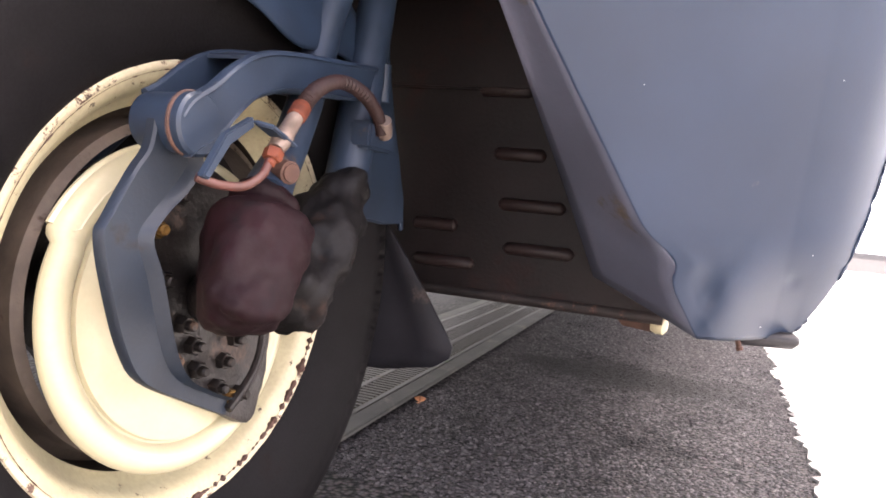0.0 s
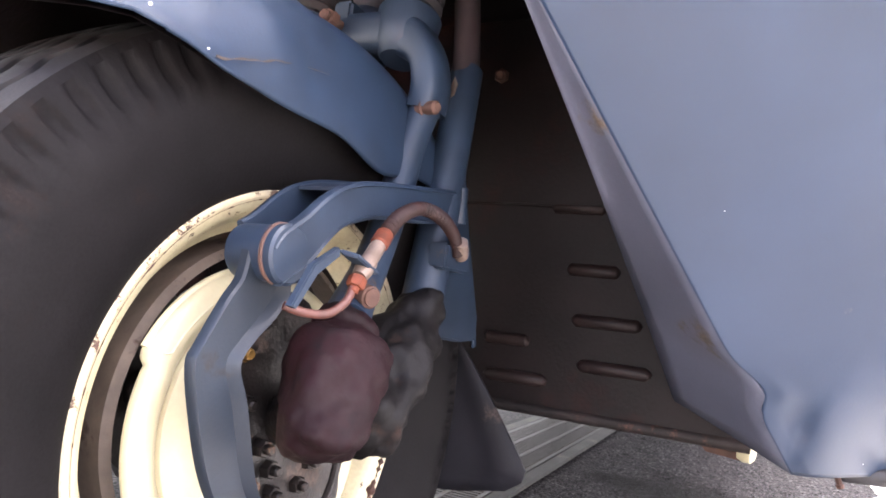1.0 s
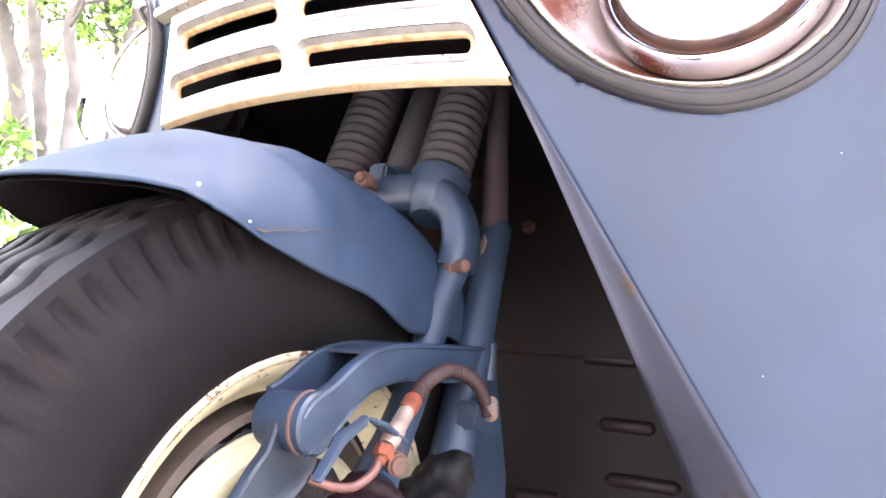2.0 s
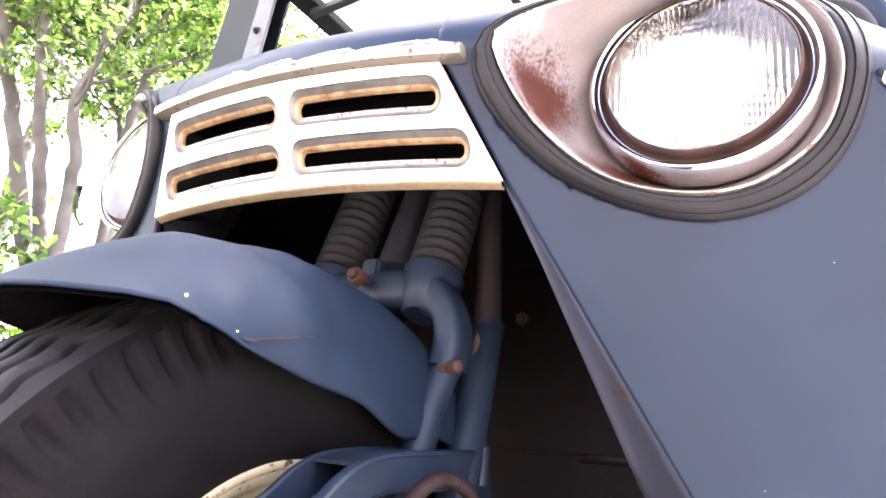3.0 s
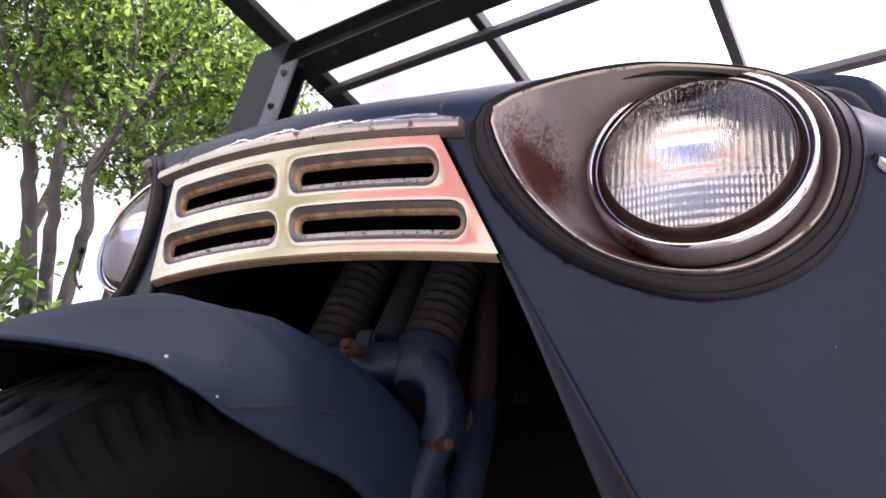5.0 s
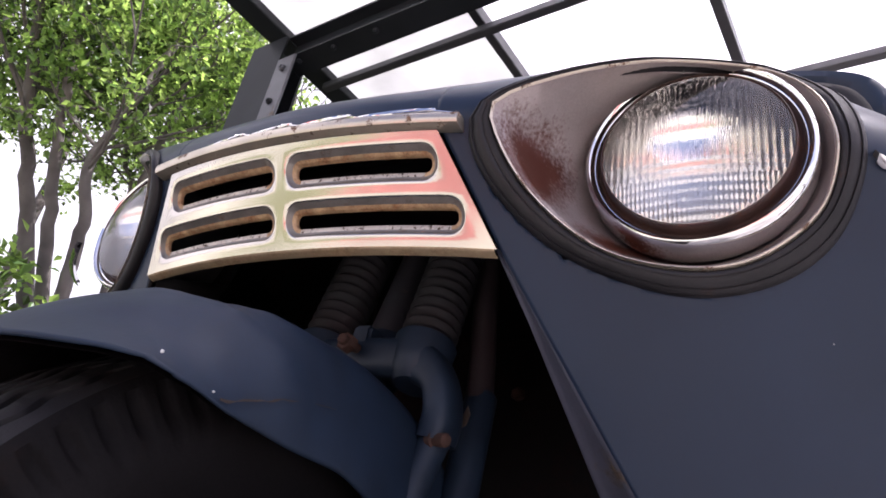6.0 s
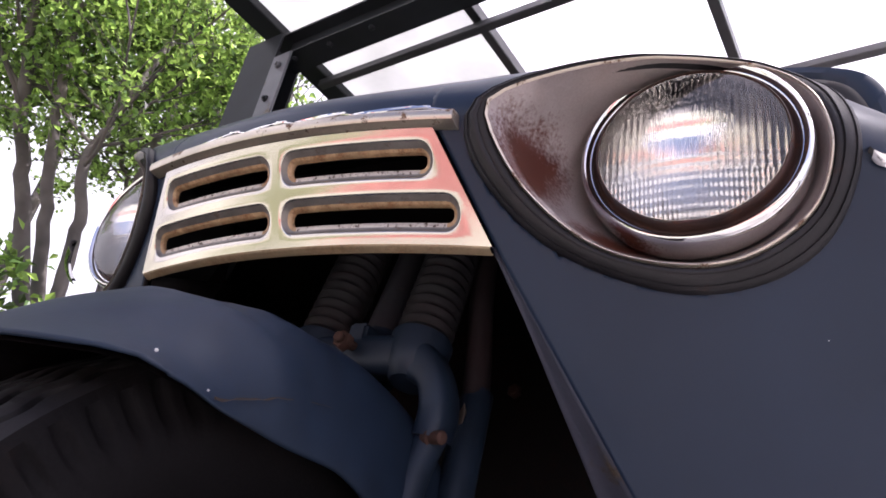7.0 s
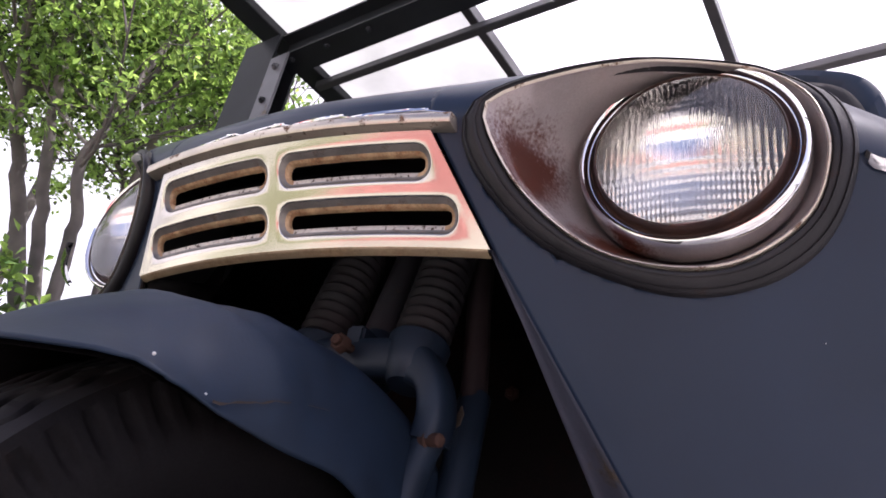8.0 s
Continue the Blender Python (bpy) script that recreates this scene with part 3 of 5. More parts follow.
    bmesh.ops.delete(bm, geom=gone, context="FACES")
    return under("cowl_panel", bm, PAINT, sharp=60)


for side in (1, -1):
    ob = cowl(side)
    sol = ob.modifiers.new("sheet", "SOLIDIFY")
    sol.thickness, sol.offset = 0.0025, -1 if side > 0 else -1

bm = bmesh.new()
rows = []
for zz, back, inset in HOOD:
    rows.append([Vector((x - inset * x, BOW * x * x + lean(0.952) + back, 0.952 + (zz - 0.952) * pod(x))) for x in [-0.176 + 0.352 * i / 40 for i in range(41)]])
loft(bm, rows)
under("hood", bm, PAINT, sharp=60)

# arch side panels: from the fold back into the wheel well
INNER = smooth_path([(0.231, 0.052, 0.835), (0.306, 0.205, 0.636), (0.320, 0.290, 0.579), (0.345, 0.385, 0.495), (0.379, 0.475, 0.388)], 6)
for side in (1, -1):
    bm = bmesh.new()
    n = len(INNER)
    outer = []
    for i in range(n):
        z = FOLD_TOP[1] + (FOLD_BOTTOM[1] - FOLD_TOP[1]) * i / (n - 1)
        p = front(fold_x(z), z, 0.0)
        outer.append(p)
    rows = []
    for k in range(7):
        f = k / 6
        rows.append([Vector((side * a.lerp(b, f).x, a.lerp(b, f).y + 0.004 * math.sin(math.pi * f), a.lerp(b, f).z)) for a, b in zip(outer, INNER)])
    loft(bm, rows)
    # near side in lightened paint; far side in black, painted for its shade
    ob = under("arch_side", bm, PAINT_ARCH_LIT if side > 0 else WELL, sharp=60)
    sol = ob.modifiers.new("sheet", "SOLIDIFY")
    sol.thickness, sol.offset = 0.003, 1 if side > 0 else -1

# black wings added to keep the slots dark: arch sides up to well roof
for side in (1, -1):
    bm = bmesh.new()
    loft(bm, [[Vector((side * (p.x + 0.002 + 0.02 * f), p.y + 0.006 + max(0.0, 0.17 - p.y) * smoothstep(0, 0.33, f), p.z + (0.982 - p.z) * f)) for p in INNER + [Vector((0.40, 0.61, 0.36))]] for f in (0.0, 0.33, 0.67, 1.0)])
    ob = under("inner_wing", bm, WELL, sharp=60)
    sol = ob.modifiers.new("sheet", "SOLIDIFY")
    sol.thickness, sol.offset = 0.002, 1 if side > 0 else -1

# stone chips and a scraped hem bolt on the cowl
rnd = random.Random(21)
for x, z in [(0.435, 0.596), (0.619, 0.625), (0.583, 0.357), (0.626, 0.447), (0.50, 0.79)]:
    bm = bmesh.new()
    p = front(x, z)
    turned(bm, p, p + Vector((0.0, -0.0012, -0.0005)), ((0, 0.0006), (0.6, 0.0005), (1, 0.0003)), rnd.randint(5, 8))
    under("paint_chip", bm, CHIP, label="pale stone chip")
bm = bmesh.new()
turned(bm, (0.559, 0.455, 0.345), (0.567, 0.455, 0.3215), ((0, 0.0032), (0.8, 0.0032), (0.82, 0.0045), (1, 0.004)), 8)
under("hem_bolt", bm, RUST, label="rusty bolt under the hem")
bm = bmesh.new()
turned(bm, (0.565, 0.475, 0.336), (0.635, 0.50, 0.336), ((0, 0.006), (0.08, 0.0105), (0.9, 0.0105), (1, 0.006)), 16)
under("hem_roll", bm, GASKET, label="dark rolled edge under the cowl")

# wheel well: ribbed back panel, roof, flanks
bm = bmesh.new()
WELL_Y = 0.62
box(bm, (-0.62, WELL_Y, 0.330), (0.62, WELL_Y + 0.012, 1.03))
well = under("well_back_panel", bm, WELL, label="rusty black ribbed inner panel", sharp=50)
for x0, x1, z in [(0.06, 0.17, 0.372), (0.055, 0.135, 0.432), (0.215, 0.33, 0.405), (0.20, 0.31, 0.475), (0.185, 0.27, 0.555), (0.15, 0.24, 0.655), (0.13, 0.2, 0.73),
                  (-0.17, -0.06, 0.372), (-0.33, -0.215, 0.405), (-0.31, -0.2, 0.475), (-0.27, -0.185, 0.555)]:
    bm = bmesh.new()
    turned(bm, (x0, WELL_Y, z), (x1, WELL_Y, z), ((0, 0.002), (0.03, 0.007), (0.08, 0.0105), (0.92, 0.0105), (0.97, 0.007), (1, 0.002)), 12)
    under("rib", bm, RIB_LIT, well)
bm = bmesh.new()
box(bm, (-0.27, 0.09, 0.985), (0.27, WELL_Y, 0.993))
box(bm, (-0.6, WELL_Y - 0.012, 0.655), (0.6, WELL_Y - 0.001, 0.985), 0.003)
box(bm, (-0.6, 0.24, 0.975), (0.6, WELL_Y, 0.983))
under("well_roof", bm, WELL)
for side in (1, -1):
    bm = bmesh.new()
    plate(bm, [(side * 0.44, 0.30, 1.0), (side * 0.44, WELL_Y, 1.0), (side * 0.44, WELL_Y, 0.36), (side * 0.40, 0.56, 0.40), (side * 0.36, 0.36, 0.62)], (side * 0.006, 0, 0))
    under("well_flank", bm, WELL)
bm = bmesh.new()
turned(bm, (-0.60, WELL_Y + 0.005, 0.325), (0.47, WELL_Y + 0.005, 0.325), ((0, 0.009), (1, 0.009)), 12)
box(bm, (-0.60, WELL_Y - 0.002, 0.318), (0.47, WELL_Y + 0.05, 0.332), 0.003)
lumpy(bm, 0.003, 30)
under("sill_rail", bm, RAIL, label="rusty dark bottom rail")
bm = bmesh.new()
box(bm, (-0.6, WELL_Y + 0.05, 0.335), (0.6, 1.9, 0.36), 0.004)
under("cab_floor", bm, WELL)
# unseen bed, added to keep light off the ground under the truck
bm = bmesh.new()
box(bm, (-0.66, 1.79, 0.40), (0.66, 4.1, 0.46), 0.006)
for lo, hi in (((-0.66, 1.79, 0.46), (-0.63, 4.1, 0.86)), ((0.63, 1.79, 0.46), (0.66, 4.1, 0.86)), ((-0.63, 4.07, 0.46), (0.63, 4.1, 0.86))):
    box(bm, lo, hi, 0.006)
under("cargo_bed", bm, PAINT, label="unseen blue bed with low sides, added to shade the ground")
bm = bmesh.new()
plate(bm, [(0.385, 0.69, 0.352), (0.452, 0.69, 0.326), (0.466, 0.69, 0.308), (0.460, 0.69, 0.292), (0.409, 0.69, 0.297), (0.396, 0.69, 0.31)], (0, 0.03, 0), 0.004)
bracket = under("jack_bracket", bm, RUST)
bm = bmesh.new()
turned(bm, (0.455, 0.695, 0.307), (0.478, 0.690, 0.305), ((0, 0.012), (0.4, 0.0155), (0.8, 0.0145), (1, 0.008)), 14)
under("end_cap", bm, CREAM, bracket, "cream painted end")

# ---- grille ----
RECESS = [((0.0060, 0.1805), 0.8880, 0.9240), ((0.0060, 0.2055), 0.8412, 0.8768)]
GR_TOP, GR_BOT = 0.9335, 0.8310


def rounded(x0, x1, z0, z1, r, sides=((0, 1, 2, 3))):
    """A rounded box as four runs of points, from one corner's middle to the next: bottom, outer end, top, inner end."""
    cx = [(x0 + r, z0 + r, 180), (x1 - r, z0 + r, 270), (x1 - r, z1 - r, 0), (x0 + r, z1 - r, 90)]
    runs = []
    for i in range(4):
        a, b = cx[i], cx[(i + 1) % 4]
        run = [(a[0] + r * math.cos(radians(a[2] + t)), a[1] + r * math.sin(radians(a[2] + t))) for t in (45, 60, 75, 90)]
        e0, e1 = run[-1], (b[0] + r * math.cos(radians(b[2])), b[1] + r * math.sin(radians(b[2])))
        m = 12 if i % 2 == 0 else 2
        run += [(e0[0] + (e1[0] - e0[0]) * k / m, e0[1] + (e1[1] - e0[1]) * k / m) for k in range(1, m)]
        run += [(b[0] + r * math.cos(radians(b[2] + t)), b[1] + r * math.sin(radians(b[2] + t))) for t in (0, 15, 30)]
        runs.append(run)
    return runs


def skin_y(x, z):
    return BOW * x * x + lean(z)


def grille_cell(bm, bmw, bmr, bmp, side, cell, rec):
    """One quarter of the grille: flat round the slot, and the slot pressed in and pierced."""
    (rx0, rx1), rz0, rz1 = rec
    r = (rz1 - rz0) / 2 - 0.001
    rim = rounded(rx0, rx1, rz0, rz1, r)
    c = list(cell)
    outer = []
    for i in range(4):
        a, b = c[i], c[(i + 1) % 4]
        n = len(rim[i])
        outer.append([(a[0] + (b[0] - a[0]) * k / n, a[1] + (b[1] - a[1]) * k / n) for k in range(n)])
    loop = lambda rr: [p for run in rr for p in run]
    O, R = loop(outer), loop(rim)

    def at(pts, off):
        up = 0.0022 * smoothstep(0.004, 0.008, off)          # the slot sits a little above the middle of its recess
        return [Vector((side * x, skin_y(x, z + up) - 0.006 + off, z + up)) for x, z in pts]

    def shrink(d):
        return loop(rounded(rx0 + d, rx1 - d, rz0 + d, rz1 - d, r - d))
    mid = [((o[0] + q[0]) / 2, (o[1] + q[1]) / 2) for o, q in zip(O, R)]
    loft(bm, [at(O, 0), at(mid, 0), at(R, 0), at(shrink(0.0008), 0.0003), at(shrink(0.0014), 0.0008)], True)
    loft(bmw, [at(shrink(0.0014), 0.0008), at(shrink(0.0028), 0.0024), at(shrink(0.0042), 0.0040), at(shrink(0.0056), 0.0052), at(shrink(0.0064), 0.0057)], True)
    rows = [at(shrink(0.0064), 0.0057), at(shrink(0.0078), 0.0064), at(shrink(0.0094), 0.0072), at(shrink(0.0102), 0.0084), at(shrink(0.0105), 0.0125)]
    n = len(rim[0])
    loft(bmr, [row[n - 3:] + row[:4] for row in rows])
    loft(bmp, [row[3:n - 2] for row in rows])


bm, bmw, bmr, bmp = bmesh.new(), bmesh.new(), bmesh.new(), bmesh.new()
MID = 0.8824
for side in (1, -1):
    xe = lambda z: 0.2325 - (z - GR_BOT) * 0.515
    grille_cell(bm, bmw, bmr, bmp, side, [(0, MID), (xe(MID), MID), (xe(GR_TOP), GR_TOP), (0, GR_TOP)], RECESS[0])
    grille_cell(bm, bmw, bmr, bmp, side, [(0, GR_BOT), (xe(GR_BOT), GR_BOT), (xe(MID), MID), (0, MID)], RECESS[1])
xs = [-0.2305 + 0.461 * i / 48 for i in range(49)]
grille = under("grille", bm, CHROME, label="curved chrome grille with four long slots", sharp=50)
under("slot_wall", bmw, SLOT_WALL, grille, "dull grey pressed slot walls", sharp=60)
under("slot_pressing", bmr, CHROME_RUST, grille, "rusty pressed slot recesses", sharp=60)
under("slot_ledge", bmp, LEDGE, grille, "pale flecked ledges under the slots", sharp=60)
bm = bmesh.new()
rows = []
for i in range(49):
    x = -0.203 + 0.406 * i / 48
    c = Vector((x, skin_y(x, 0.941) - 0.004, 0.9408))
    prof = [(0.006, -0.0072), (-0.004, -0.0070), (-0.0095, -0.0058), (-0.0112, -0.003), (-0.0112, 0.003), (-0.0095, 0.0055), (-0.003, 0.0068), (0.010, 0.0072)]
    rows.append([c + Vector((0, a, b)) for a, b in prof])
loft(bm, rows, True, True)
under("grille_trim", bm, CHROME_TRIM, grille, "pitted chrome strip along the top")
bm = bmesh.new()
LIP = [(0.0, 0.0005), (0.0006, -0.0012), (0.0020, -0.0024), (0.0100, -0.0046), (0.0100, -0.002)]
loft(bm, [[Vector((x, skin_y(x, GR_BOT) - 0.006 + d, GR_BOT + h)) for x in xs] for d, h in LIP])
under("grille_lip", bm, LIP_METAL, grille, "stained lower lip", sharp=60)
# script badge above the trim: four flat chrome strokes that lean over
for x0, wide in ((-0.085, 0.055), (-0.015, 0.05), (0.055, 0.055), (0.135, 0.075)):
    bm = bmesh.new()
    y0 = skin_y(x0, 0.950) - 0.004
    hoop = [Vector((x0 + wide * 0.55 * math.cos(a), y0 + 0.003 * math.sin(a) + BOW * ((x0 + wide * 0.55 * math.cos(a)) ** 2 - x0 * x0), 0.9528 + 0.0042 * math.sin(a + 0.5))) for a in (2 * math.pi * i / 28 for i in range(29))]
    sweep(bm, hoop, lambda t: 0.0009 + 0.0009 * abs(math.sin(math.pi * t * 2)), 6, 0.8)
    tail = [Vector((x0 + wide * (0.3 + 0.5 * t), y0 + BOW * ((x0 + wide * (0.3 + 0.5 * t)) ** 2 - x0 * x0), 0.9550 - 0.005 * t)) for t in [i / 8 for i in range(9)]]
    sweep(bm, tail, lambda t: 0.0022 - 0.0012 * t, 6, 0.8)
    under("badge_stroke", bm, CHROME_CLEAN, label="chrome script stroke")

# ---- headlights ----


def headlight(side):
    def w(v):
        return Vector((side * v[0], v[1], v[2]))

    def on(pts, off):
        return [w((x, skin(x, z) - off + swing(side, x), z)) for x, z in pts]

    def grow(k):
        return [(a[0] + (b[0] - a[0]) * k, a[1] + (b[1] - a[1]) * k) for a, b in zip(RING_OUT, RING_IN)]

    set_back = 0.0 if side > 0 else 0.0155
    lamp_x = LAMP.x if side > 0 else 0.378

    def circle(r, y, n=72):
        y += set_back
        return [w((lamp_x + r * math.cos(2 * math.pi * i / n), y, LAMP.z + r * math.sin(2 * math.pi * i / n))) for i in range(n)]
    bm = bmesh.new()
    loft(bm, [on(grow(-0.02), -0.008), on(grow(-0.01), 0.0040), on(grow(0.04), 0.0070), on(grow(0.14), 0.0085), on(grow(0.19), 0.0068), on(grow(0.24), 0.0080), on(grow(0.45), 0.0098), on(grow(0.56), 0.0098), on(grow(0.61), 0.0072), on(grow(0.67), 0.0078), on(grow(0.85), 0.0058), on(grow(0.94), 0.002), on(grow(0.95), -0.010)], True)
    lamp = under("headlight", bm, GASKET, label="headlight in a hard black rubber surround", sharp=60)
    # dished bezel
    bm = bmesh.new()
    inner = on(grow(0.97), 0.0045)
    inner2 = on(grow(1.1), 0.004)
    rows = [on(grow(0.9), -0.012), inner, inner2]
    c0 = circle(0.108, LAMP.y + 0.03)
    for f in (0.15, 0.35, 0.6, 0.82, 1.0):
        g = f ** 0.8
        row = []
        for a, b in zip(inner2, c0):
            p = a.lerp(b, f)
            p.y = a.y + (max(b.y, a.y - 0.006) - a.y) * g
            row.append(p)
        rows.append(row)
    rows.append(circle(0.098, LAMP.y + 0.045))
    loft(bm, rows, True)
    # black sheet, added to hide the pale bezel back from the slots
    shell = bmesh.new()
    loft(shell, [row[31:57] for row in (on(grow(0.8), -0.045), circle(0.122, LAMP.y + 0.085), circle(0.09, LAMP.y + 0.105), circle(0.05, LAMP.y + 0.115))])
    under("lamp_guard", shell, SHADE_BLACK, lamp, "added black sheet that keeps the slots dark", sharp=60)
    under("bezel", bm, BEZEL, lamp, "rust-stained dished bezel", sharp=70)
    bm = bmesh.new()
    loft(bm, [on(grow(0.93), -0.001), on(grow(0.945), 0.0055), on(grow(0.975), 0.0078), on(grow(1.02), 0.0072), on(grow(1.05), 0.0036)], True)
    under("bezel_bead", bm, CHROME_TRIM, lamp, "pale pitted bead round the bezel", sharp=80)
    # chrome ring
    bm = bmesh.new()
    prof = [(0.0925, 0.010), (0.0930, 0.004), (0.0945, 0.0005), (0.0965, -0.0015), (0.0972, -0.0015), (0.0985, -0.0045), (0.1015, -0.0068), (0.1045, -0.0055), (0.1063, -0.001), (0.1070, 0.006), (0.1075, 0.015), (0.1075, 0.024), (0.105, 0.032), (0.100, 0.036)]
    loft(bm, [circle(r, LAMP.y + d) for r, d in prof], True)
    under("chrome_ring", bm, CHROME_CLEAN, lamp, "bright chrome ring", sharp=60)
    bm = bmesh.new()
    loft(bm, [circle(r, LAMP.y + d) for r, d in ((0.0858, 0.000), (0.0864, -0.0095), (0.0876, -0.0112), (0.0888, -0.0095), (0.0895, -0.004), (0.0896, 0.003), (0.0912, 0.006), (0.094, 0.0065), (0.095, 0.012))], True)
    under("lens_seal", bm, SEAL, lamp, "rusty dark brown seal ring", sharp=60)
    # fluted lens
    bm = bmesh.new()

    R, COLS, ROWS_ = 0.0870, 300, 110

    def lens(u, v, back):
        x = R * u
        z = math.sqrt(max(0.0, R * R - x * x)) * v
        share = math.hypot(x, z) / R
        flute = 0.0
        if back and share < 0.985:
            pitch = 0.0064 if z > -0.038 else 0.0042
            p = (x / pitch) % 1.0
            deep = 0.0011 + 0.0004 * noise.noise(Vector((math.floor(x / pitch) * 3.1, 0, 7)))
            flute = deep * (1 - (2 * p - 1) ** 2)
            if z < -0.022:          # prism blocks in rows across the lower part
                flute += 0.0011 * abs(math.sin((z + 0.022) * math.pi / 0.0085))
        flute += 0.00035 * noise.noise(Vector((x * 170, z * 90, side))) + 0.00025 * noise.noise(Vector((x * 330, z * 260, 5))) if back else 0.0
        return w((lamp_x + x, LAMP.y + set_back - 0.0105 - 0.015 * (1 - share ** 2) + (0.0035 - flute if back else 0), LAMP.z - 0.002 + z))
    for back in (False, True):
        n = COLS if back else 60
        loft(bm, [[lens(-1 + 2 * i / n, -1 + 2 * k / ROWS_, back) for k in range(ROWS_ + 1)] for i in range(n + 1)])
    ob = under("lens", bm, LENS, lamp, "clear glass lens with upright flutes", sharp=89)
    ob.visible_shadow = False
    # reflector bowl
    bm = bmesh.new()
    rows = [circle(0.0864 * k, LAMP.y - 0.006 + 0.024 * (1 - k * k)) for k in (1.0, 0.95, 0.9, 0.84, 0.77, 0.7, 0.62, 0.54, 0.46, 0.38, 0.3, 0.22, 0.15, 0.1, 0.05, 0.01)]
    loft(bm, rows, True, False)
    under("reflector", bm, REFLECTOR, lamp, "silvered reflector bowl")
    return lamp


for side in (1, -1):
    headlight(side)

# bright side badge behind each headlight
for side in (1, -1):
    bm = bmesh.new()
    rows = []
    for k in range(13):
        s = 0.5415 + 0.145 * (k / 12) ** 1.6
        h = 0.0074 * smoothstep(-0.1, 0.2, k / 12) * (1 - 0.5 * k / 12)
        x, y = plan(s)
        y += lean(0.946) * min(1.0, max(0.0, 1 - (s - CORNER_X) / 1.25))
        nx, ny = math.sin(CORNER_A + (s - CORNER_X) / CORNER_R), -math.cos(CORNER_A + (s - CORNER_X) / CORNER_R)
        z = 0.9515 - h - 0.11 * (s - 0.5415)
        rows.append([Vector((side * (x + nx * o), y + ny * o, z + d)) for o, d in ((0.0, h), (0.004, h * 0.8), (0.009, 0.0), (0.004, -h * 0.8), (0.0, -h))])
    loft(bm, rows, False)
    under("side_badge", bm, CHROME_CLEAN, label="pointed chrome side moulding", sharp=30)

# ---- cab above the hood: scuttle with black gap strip, windscreen, roof, plain sides ----


ARCH = smooth_path([(0.622, 0, 1.02), (0.617, 0, 1.13), (0.611, 0, 1.205), (0.600, 0, 1.245), (0.578, 0, 1.266), (0.535, 0, 1.272), (0.473, 0, 1.270), (0.30, 0, 1.258), (0.0, 0, 1.25)], 6)


def scuttle_line(inset, y):
    """The scuttle's rounded arch, set in by a little, at a depth; from one side to the other."""
    half = [Vector((max(0.0, p.x - inset * (1.0 if p.z < 1.25 else smoothstep(0.2, 0.6, p.x))), y - 0.10 * (1 - (p.x / 0.62) ** 2), p.z - (inset if p.z > 1.25 else inset * smoothstep(1.1, 1.25, p.z)))) for p in ARCH]
    return half + [Vector((-p.x, p.y, p.z)) for p in half[::-1]][1:]


bm = bmesh.new()
loft(bm, [scuttle_line(0.030, 0.405), scuttle_line(0.026, 0.392), scuttle_line(0.016, 0.386), scuttle_line(0.006, 0.389), scuttle_line(0.001, 0.398), scuttle_line(0.0, 0.412), scuttle_line(0.004, 0.50), scuttle_line(0.02, 0.60)])
under("scuttle", bm, PAINT)
# black strip standing for the shadow gap below the scuttle
bm = bmesh.new()
loft(bm, [scuttle_line(0.060, 0.40), scuttle_line(0.048, 0.378), scuttle_line(0.036, 0.376), scuttle_line(0.028, 0.382), scuttle_line(0.027, 0.40)])
under("scuttle_seal", bm, GASKET, label="black strip for the shadow gap under the scuttle")
bm = bmesh.new()
base = scuttle_line(0.03, 0.58)
shoulder = [p for p in base if p.z > 1.2]
rows = []
for k in range(8):
    f = k / 7
    rows.append([Vector((p.x * (1 - 0.16 * f), p.y + 0.30 * f, 1.21 + (p.z - 1.21) * (1 - f) + 0.42 * f)) for p in shoulder])
loft(bm, rows)
under("windscreen", bm, GLASS_DARK, label="dark curved windscreen")
bm = bmesh.new()
crown_row = rows[-1]
loft(bm, [crown_row] + [[Vector((p.x * (1 + 0.04 * min(1, d * 4)), p.y + d, p.z + h)) for p in crown_row] for d, h in ((0.03, 0.03), (0.12, 0.055), (0.35, 0.065), (0.62, 0.05), (0.74, 0.0))])
under("cab_roof", bm, PAINT)
for side in (1, -1):
    bm = bmesh.new()
    plate(bm, [(side * 0.655, 0.52, 1.0), (side * 0.655, 1.74, 1.0), (side * 0.60, 1.74, 1.2), (side * 0.53, 1.74, 1.63), (side * 0.53, 0.98, 1.63), (side * 0.585, 0.60, 1.22)], (side * -0.02, 0, 0), 0.006)
    under("cab_side", bm, PAINT)
bm = bmesh.new()
plate(bm, [(-0.66, 1.75, 0.36), (0.66, 1.75, 0.36), (0.66, 1.75, 1.0), (0.53, 1.75, 1.66), (-0.53, 1.75, 1.66), (-0.66, 1.75, 1.0)], (0, 0.012, 0), 0.003)
under("cab_back", bm, PAINT)

# ---- front wheel ----
AX = Vector((0.0, 0.0705, 0.346))     # middle of the fender's curve
WX = Vector((0.0, 0.076, 0.359))      # wheel centre
STEER = -3.9                          # degrees that the wheel is turned


def lathe_x(bm, prof, seg=96):
    """Turned about the axle: prof rows of (x, radius)."""
    rows = []
    for x, r in prof:
        rows.append([Vector((WX.x + x, WX.y + r * math.sin(2 * math.pi * i / seg), WX.z + r * math.cos(2 * math.pi * i / seg))) for i in range(seg)])
    loft(bm, rows, True)


bm = bmesh.new()
